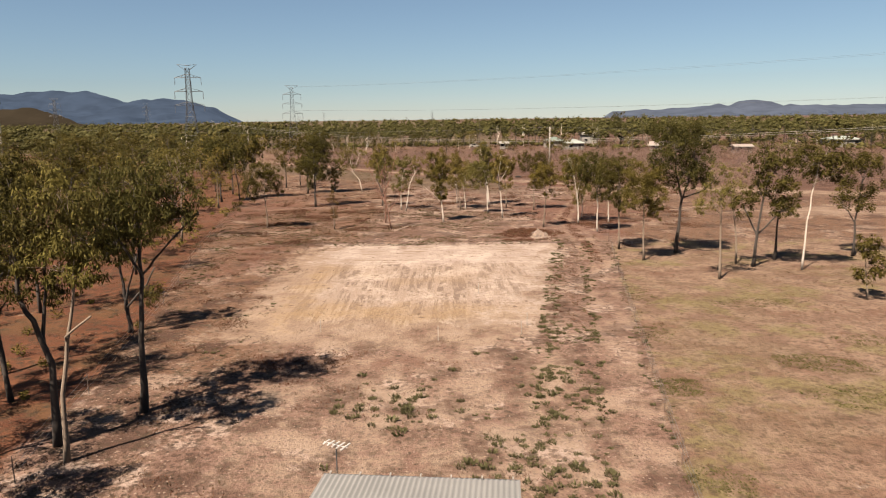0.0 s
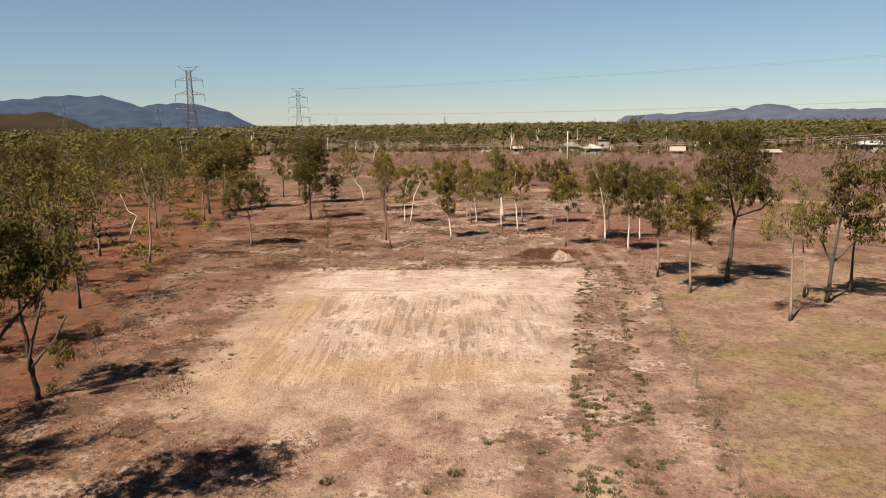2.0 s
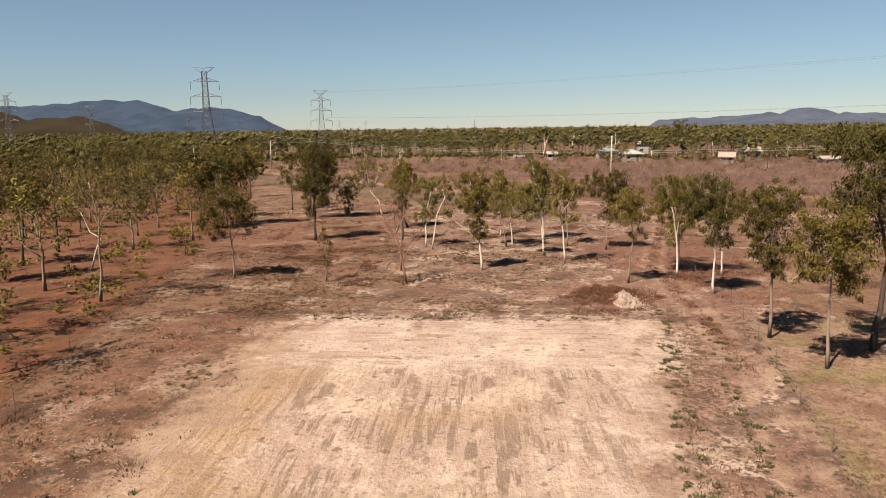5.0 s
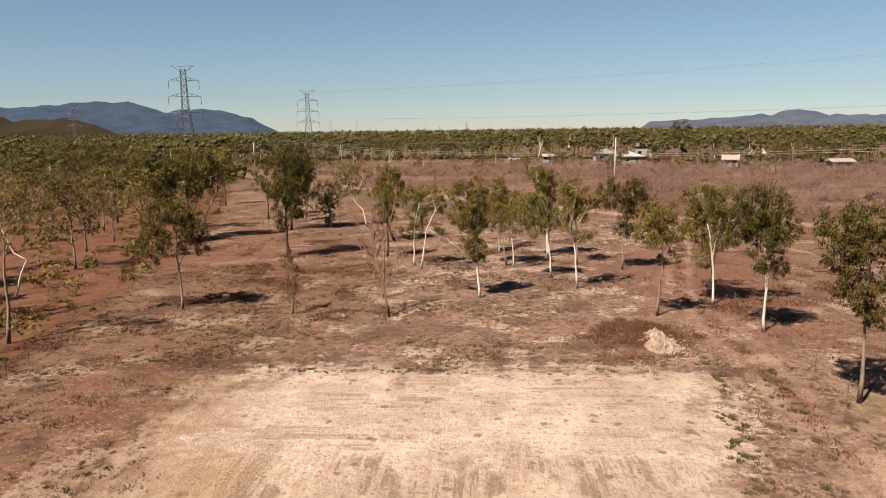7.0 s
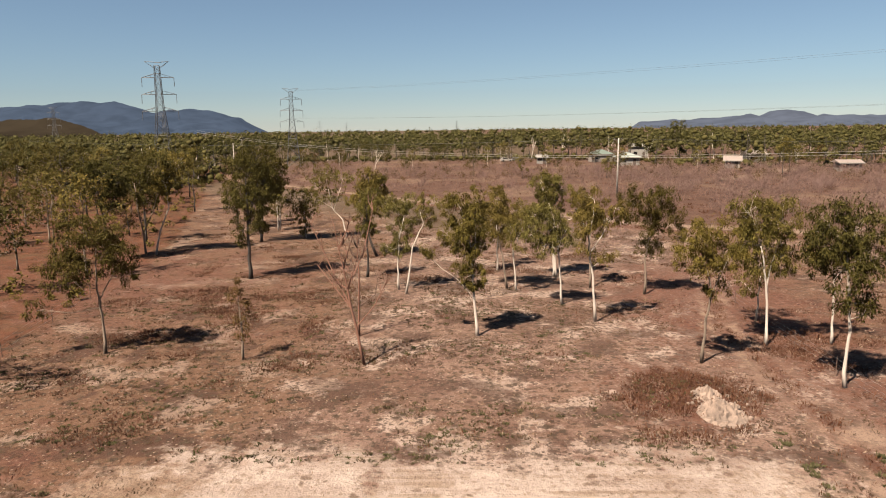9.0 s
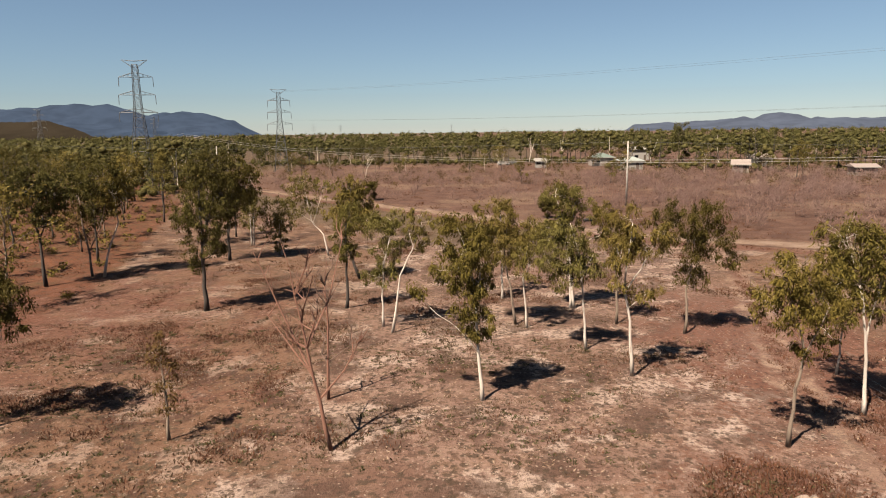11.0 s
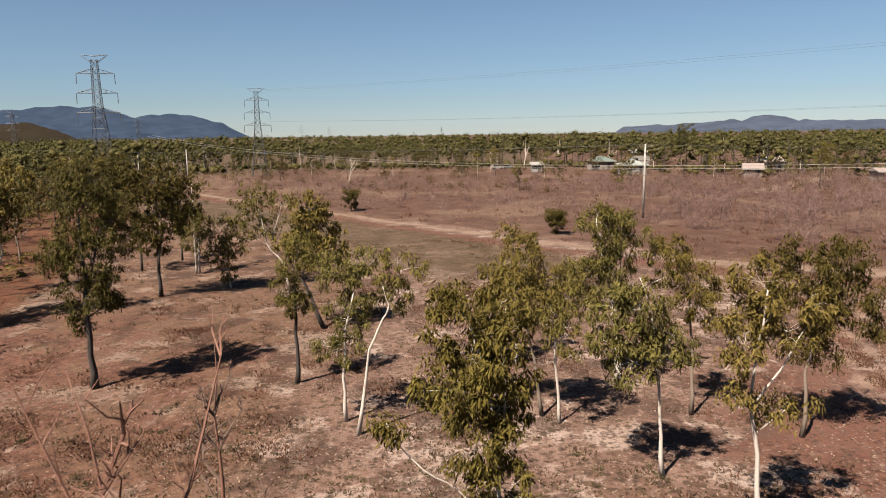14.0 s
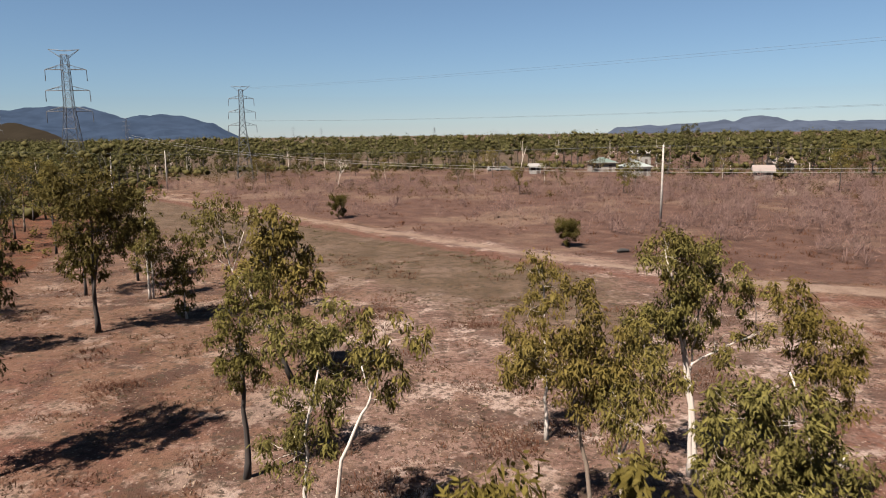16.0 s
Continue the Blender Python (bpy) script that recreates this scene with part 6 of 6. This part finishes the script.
def aerial():
    x, y = -3.2, 18.3
    top = thing("tv_aerial", x, y, 0, "old television aerial on a thin mast beside the shed", "aerial", turn=62)
    part("mast", Shape().tube([(0, 0, -0.05), (0, 0, 3.35)], [0.022, 0.018], 6), STEEL, top)
    part("boom", Shape().tube([(0.0, -0.40, 3.29), (0.0, 0.42, 3.29)], [0.015, 0.015], 5), AERIAL, top)
    for i, ln in enumerate((0.46, 0.42, 0.38, 0.34, 0.30)):
        yy = -0.34 + i * 0.17
        part("element", Shape().box(-ln / 2, yy - 0.022, 3.3, ln / 2, yy + 0.022, 3.325), AERIAL, top)


aerial()


# ---------------------------------------------------------------- transmission towers and lines
def strut(s, a, b, r=0.05):
    s.tube([a, b], [r, r], 4)


def tower(x, y, h, turn, label):
    top = thing("transmission_tower", x, y, 0, label, "pylon", "transmission towers", turn=turn)

    def half(z):
        t = z / h
        return (2.6 - 1.75 * min(1, t / 0.62)) if t < 0.62 else 0.85 - 0.25 * (t - 0.62) / 0.38

    levels = [0, 4.2, 8.0, 11.2, 14.0, 16.4, 18.4, 20.2, 22.0, 23.8, 25.6, 27.2, h - 1.0]
    for sx in (-1, 1):
        for sy in (-1, 1):
            leg = Shape()
            leg.tube([(sx * half(z), sy * half(z), z) for z in levels], [0.11 - 0.05 * z / h for z in levels], 4)
            part("leg", leg, STEEL, top)
    for side in range(4):
        s = Shape()
        ux, uy = ((1, 0), (0, 1), (1, 0), (0, 1))[side]
        sg = -1 if side < 2 else 1
        for a, b in zip(levels, levels[1:]):
            p = [(e * half(z) * ux + sg * half(z) * uy, e * half(z) * uy + sg * half(z) * ux, z) for z in (a, b) for e in (-1, 1)]
            strut(s, p[0], p[3], 0.045)
            strut(s, p[1], p[2], 0.045)
            strut(s, p[2], p[3], 0.04)
        part("bracing", s, STEEL, top)
    for z, arm in ((17.6, 4.5), (21.9, 4.3), (26.2, 4.0)):
        for sg in (-1, 1):
            s = Shape()
            tip = (sg * arm, 0, z)
            for sy in (-1, 1):
                hh = half(z)
                strut(s, (sg * hh, sy * hh, z), tip, 0.06)
                strut(s, (sg * hh, sy * hh, z + 1.0), tip, 0.05)
                for f in (0.33, 0.66):
                    a = (sg * (hh + (arm - hh) * f), sy * hh * (1 - f), z)
                    strut(s, a, (a[0], a[1], z + 1.0 * (1 - f)), 0.035)
            arm_ob = part("cross_arm", s, STEEL, top)
            part("insulator", Shape().tube([(sg * arm, 0, z), (sg * (arm + 0.05), 0, z - 2.3)], [0.07, 0.09], 6), STEEL, arm_ob)
    crown = Shape()
    hh = half(h - 1.2)
    for sg in (-1, 1):
        tip = (sg * 3.0, 0, h + 0.1)
        for sy in (-1, 1):
            strut(crown, (sg * hh, sy * hh, h - 1.6), tip, 0.05)
            strut(crown, (0, sy * hh, h - 0.2), tip, 0.05)
    part("earth_wire_peak", crown, STEEL, top)
    return top


near_tower = tower(-81.5, 225.0, 30.2, 12, "tall galvanised steel lattice transmission tower")
for x, y, s in ((-58.8, 272.5, 0.85), (-288, 518, 1.0), (-425, 1000, 1.25), (-218, 331, 1.0), (-313, 1500, 1.0), (-300, 1750, 1.0), (-30, 1900, 1.0)):
    t = copy_thing(near_tower, pose(x, y, 0, 0, 0, 12))
    t.scale = (s, s, s)
    tagged(t, "steel lattice transmission tower rising over the woodland")


def cable(name, a, b, sag, r, material, label, category="cable"):
    """A hanging wire from a to b that dips by sag at the middle."""
    a, b = Vector(a), Vector(b)
    pts = [a.lerp(b, i / 40) - Vector((0, 0, sag * 4 * (i / 40) * (1 - i / 40))) for i in range(41)]
    return tagged(new(name, Shape().tube(pts, [r] * 41, 5).mesh(name, material)), label, category, "overhead lines")


for dz, off in ((25.0, 2.2), (25.0, -2.2), (16.2, 2.6), (16.2, -2.6)):
    cable("conductor", (-58.8 + off * 0.7, 272.5 + off * 0.7, dz), (177 + off * 0.7, 72.5 + off * 0.7, dz + 2.5), 2.4, 0.012, STEEL, "high-voltage conductor strung from the lattice tower")
for off in (0.0, 1.1):
    cable("service_line", (-95 + off, 279.5 + off, 12.2 + 0.3 * off), (102 + off, 85 + off, 13.2 + 0.3 * off), 6.2, 0.024, WIRE, "bright low service wire crossing the field")


def power_pole(x, y, h, label, arms=True):
    top = thing("power_pole", x, y, 0, label, "pole", "power poles", turn=-45)
    part("pole", Shape().tube([(0, 0, -0.3), (0, 0, h)], [0.17, 0.11], 10), CONCRETE, top, smooth=True)
    if arms:
        for z, w in ((h - 0.35, 1.0), (h - 2.3, 1.15)):
            arm = part("cross_arm", Shape().box(-w, -0.06, z - 0.06, w, 0.06, z + 0.06), TIMBER, top)
            for sx in (-0.85, 0.0, 0.85):
                part("insulator", Shape().tube([(sx * w, 0, z + 0.06), (sx * w, 0, z + 0.26)], [0.05, 0.035], 6), WHITE, arm)
            for sg in (-1, 1):
                part("brace", Shape().tube([(sg * w * 0.6, 0.05, z - 0.05), (0, 0.1, z - 0.7)], [0.025, 0.025], 5), TIMBER, top)
    return top


power_pole(24.9, 162.3, 10.2, "pale timber power pole with cross arms in the scrub")
power_pole(-66.5, 236.0, 8.9, "slim pale power pole in the scrub", False)
for dx in (-0.7, 0.7):
    cable("pole_line", (24.9 + dx, 162.3 + dx, 10.1), (150 + dx, 150 + dx, 10.4), 1.2, 0.008, STEEL, "thin overhead power line")
    cable("pole_line", (24.9 + dx, 162.3 + dx, 10.1), (-120 + dx, 230 + dx, 10.2), 1.2, 0.008, STEEL, "thin overhead power line")


def mast_pole():
    top = thing("radio_mast", -115.0, 180.0, 0, "tall pole with an antenna head above the woodland", "mast")
    part("pole", Shape().tube([(0, 0, -0.3), (0, 0, 18.0)], [0.34, 0.24], 10), CONCRETE, top, smooth=True)
    for k in range(6):
        a = k * math.pi / 3
        part("antenna", Shape().box(math.cos(a) * 0.75 - 0.16, math.sin(a) * 0.75 - 0.16, 17.4, math.cos(a) * 0.75 + 0.16, math.sin(a) * 0.75 + 0.16, 19.2), TIMBER, top)
        part("bracket", Shape().tube([(0, 0, 17.9), (math.cos(a) * 0.75, math.sin(a) * 0.75, 18.2)], [0.05, 0.05], 5), STEEL, top)


mast_pole()


# ---------------------------------------------------------------- far houses
def house(x, y, w, d, h, turn, roof, wall, label, gable=False, rise=1.5):
    """Walls with openings set in, a roof with eaves, windows with frames, a door."""
    top = thing("house", x, y, 0, label, "house", "houses beyond the field", turn=turn)
    t = 0.2
    for x0, y0, x1, y1 in ((-w / 2, -d / 2, w / 2, -d / 2 + t), (-w / 2, d / 2 - t, w / 2, d / 2), (-w / 2, -d / 2 + t, -w / 2 + t, d / 2 - t), (w / 2 - t, -d / 2 + t, w / 2, d / 2 - t)):
        part("wall", Shape().box(x0, y0, -0.1, x1, y1, h), wall, top)
    e = 0.55
    W, D = w / 2 + e, d / 2 + e
    if gable:
        s = Shape().add([(-W, -D, h), (W, -D, h), (W, D, h), (-W, D, h), (-W, 0, h + rise), (W, 0, h + rise)],
                        [(0, 1, 5, 4), (2, 3, 4, 5), (1, 2, 5), (3, 0, 4), (3, 2, 1, 0)])
    else:
        k = max(0.2, W - D)
        s = Shape().add([(-W, -D, h), (W, -D, h), (W, D, h), (-W, D, h), (-k, 0, h + rise), (k, 0, h + rise)],
                        [(0, 1, 5, 4), (2, 3, 4, 5), (1, 2, 5), (3, 0, 4), (3, 2, 1, 0)])
    part("roof", s, roof, top)
    part("fascia", Shape().box(-W, -D - 0.04, h - 0.2, W, -D, h + 0.02), WHITE, top)
    n = max(2, int(w / 3))
    for i in range(n):
        cx = -w / 2 + w * (i + 0.5) / n
        if i == n // 2:
            part("door", Shape().box(cx - 0.45, -d / 2 - 0.03, 0, cx + 0.45, -d / 2 + 0.02, 2.05), TIMBER, top)
        else:
            win = part("window", Shape().box(cx - 0.75, -d / 2 - 0.03, 0.95, cx + 0.75, -d / 2 + 0.03, 2.1), WHITE, top)
            part("pane", Shape().box(cx - 0.68, -d / 2 - 0.045, 1.02, cx + 0.68, -d / 2 - 0.032, 2.03), DARKGLASS, win)
    return top


house(49.5, 264.0, 6.6, 6.0, 2.6, 4, GREENROOF, WHITE, "low house with a pale green metal roof")
house(45.6, 287.0, 7.0, 6.0, 2.8, 4, DARKGREENROOF, CREAM, "house with a dark green roof")
house(75.0, 244.0, 4.0, 5.0, 2.2, -20, PINKROOF, CREAM, "cream cottage with a pale gable roof", True, 1.3)
house(91.5, 270.0, 5.5, 5.0, 2.8, 0, PINKROOF, WHITE, "pale house among trees", True)
house(24.4, 280.0, 2.9, 4.0, 2.2, 0, WHITE, WHITE, "small white shed at the field edge", True, 0.8)
house(68.0, 326.0, 6.5, 6.0, 4.2, 0, WHITE, WHITE, "white-roofed house among trees", True, 1.0)
house(97.0, 225.0, 5.0, 5.0, 2.3, -8, PINKROOF, CREAM, "long low pale-roofed shed near the lane", True, 0.7)
house(150.0, 262.0, 12.0, 7.0, 2.8, -10, GREENROOF, WHITE, "low house with a pale roof", False, 1.2)


def parked_car(x, y, turn, paint, label):
    top = thing("car", x, y, 0, label, "car", "cars parked by the houses", turn=turn)
    body = Shape().add([(-2.1, -0.85, 0.35), (2.1, -0.85, 0.35), (2.1, 0.85, 0.35), (-2.1, 0.85, 0.35), (-2.05, -0.82, 0.95), (2.0, -0.82, 0.85), (2.0, 0.82, 0.85), (-2.05, 0.82, 0.95)],
                       [(0, 3, 2, 1), (4, 5, 6, 7), (0, 1, 5, 4), (1, 2, 6, 5), (2, 3, 7, 6), (3, 0, 4, 7)])
    part("body", body, paint, top)
    part("cabin", Shape().add([(-1.9, -0.8, 0.93), (1.0, -0.8, 0.87), (1.0, 0.8, 0.87), (-1.9, 0.8, 0.93), (-1.6, -0.65, 1.55), (0.3, -0.65, 1.55), (0.3, 0.65, 1.55), (-1.6, 0.65, 1.55)],
                              [(4, 5, 6, 7), (0, 1, 5, 4), (1, 2, 6, 5), (2, 3, 7, 6), (3, 0, 4, 7)]), paint, top)
    part("side_window", Shape().box(-1.5, -0.79, 1.05, 0.35, -0.72, 1.42), DARKGLASS, top)
    for wx in (-1.3, 1.3):
        for wy in (-0.8, 0.8):
            part("wheel", Shape().tube([(wx, wy - 0.1, 0.33), (wx, wy + 0.1, 0.33)], [0.33, 0.33], 12), CHAR, top)


parked_car(13.4, 296.0, 10, WHITE, "white car parked under the trees beyond the field")
parked_car(17.2, 297.0, -5, STEEL, "grey-blue car parked under the trees beyond the field")


# fallen log by the shrub
def log():
    top = thing("fallen_log", 15.6, 144.2, 0.12, "charred fallen log beside the dirt road", "log", turn=10)
    part("bole", Shape().tube([(-0.6, 0, 0.06), (-0.2, 0.05, 0.12), (0.3, 0, 0.1), (0.6, -0.1, 0.05)], [0.14, 0.2, 0.18, 0.12], 9), CHAR, top, smooth=True)


log()
bare_tree(-26.8, 235.2, 7.2, 71, (1.2, 0), BARK_WHITE, "bleached leaning dead tree in the scrub field", 7, 0.4)
bare_tree(-44.0, 275.0, 4.6, 72, (0.3, 0), BARK_WHITE, "bleached dead tree in the scrub field", 8, 0.5)
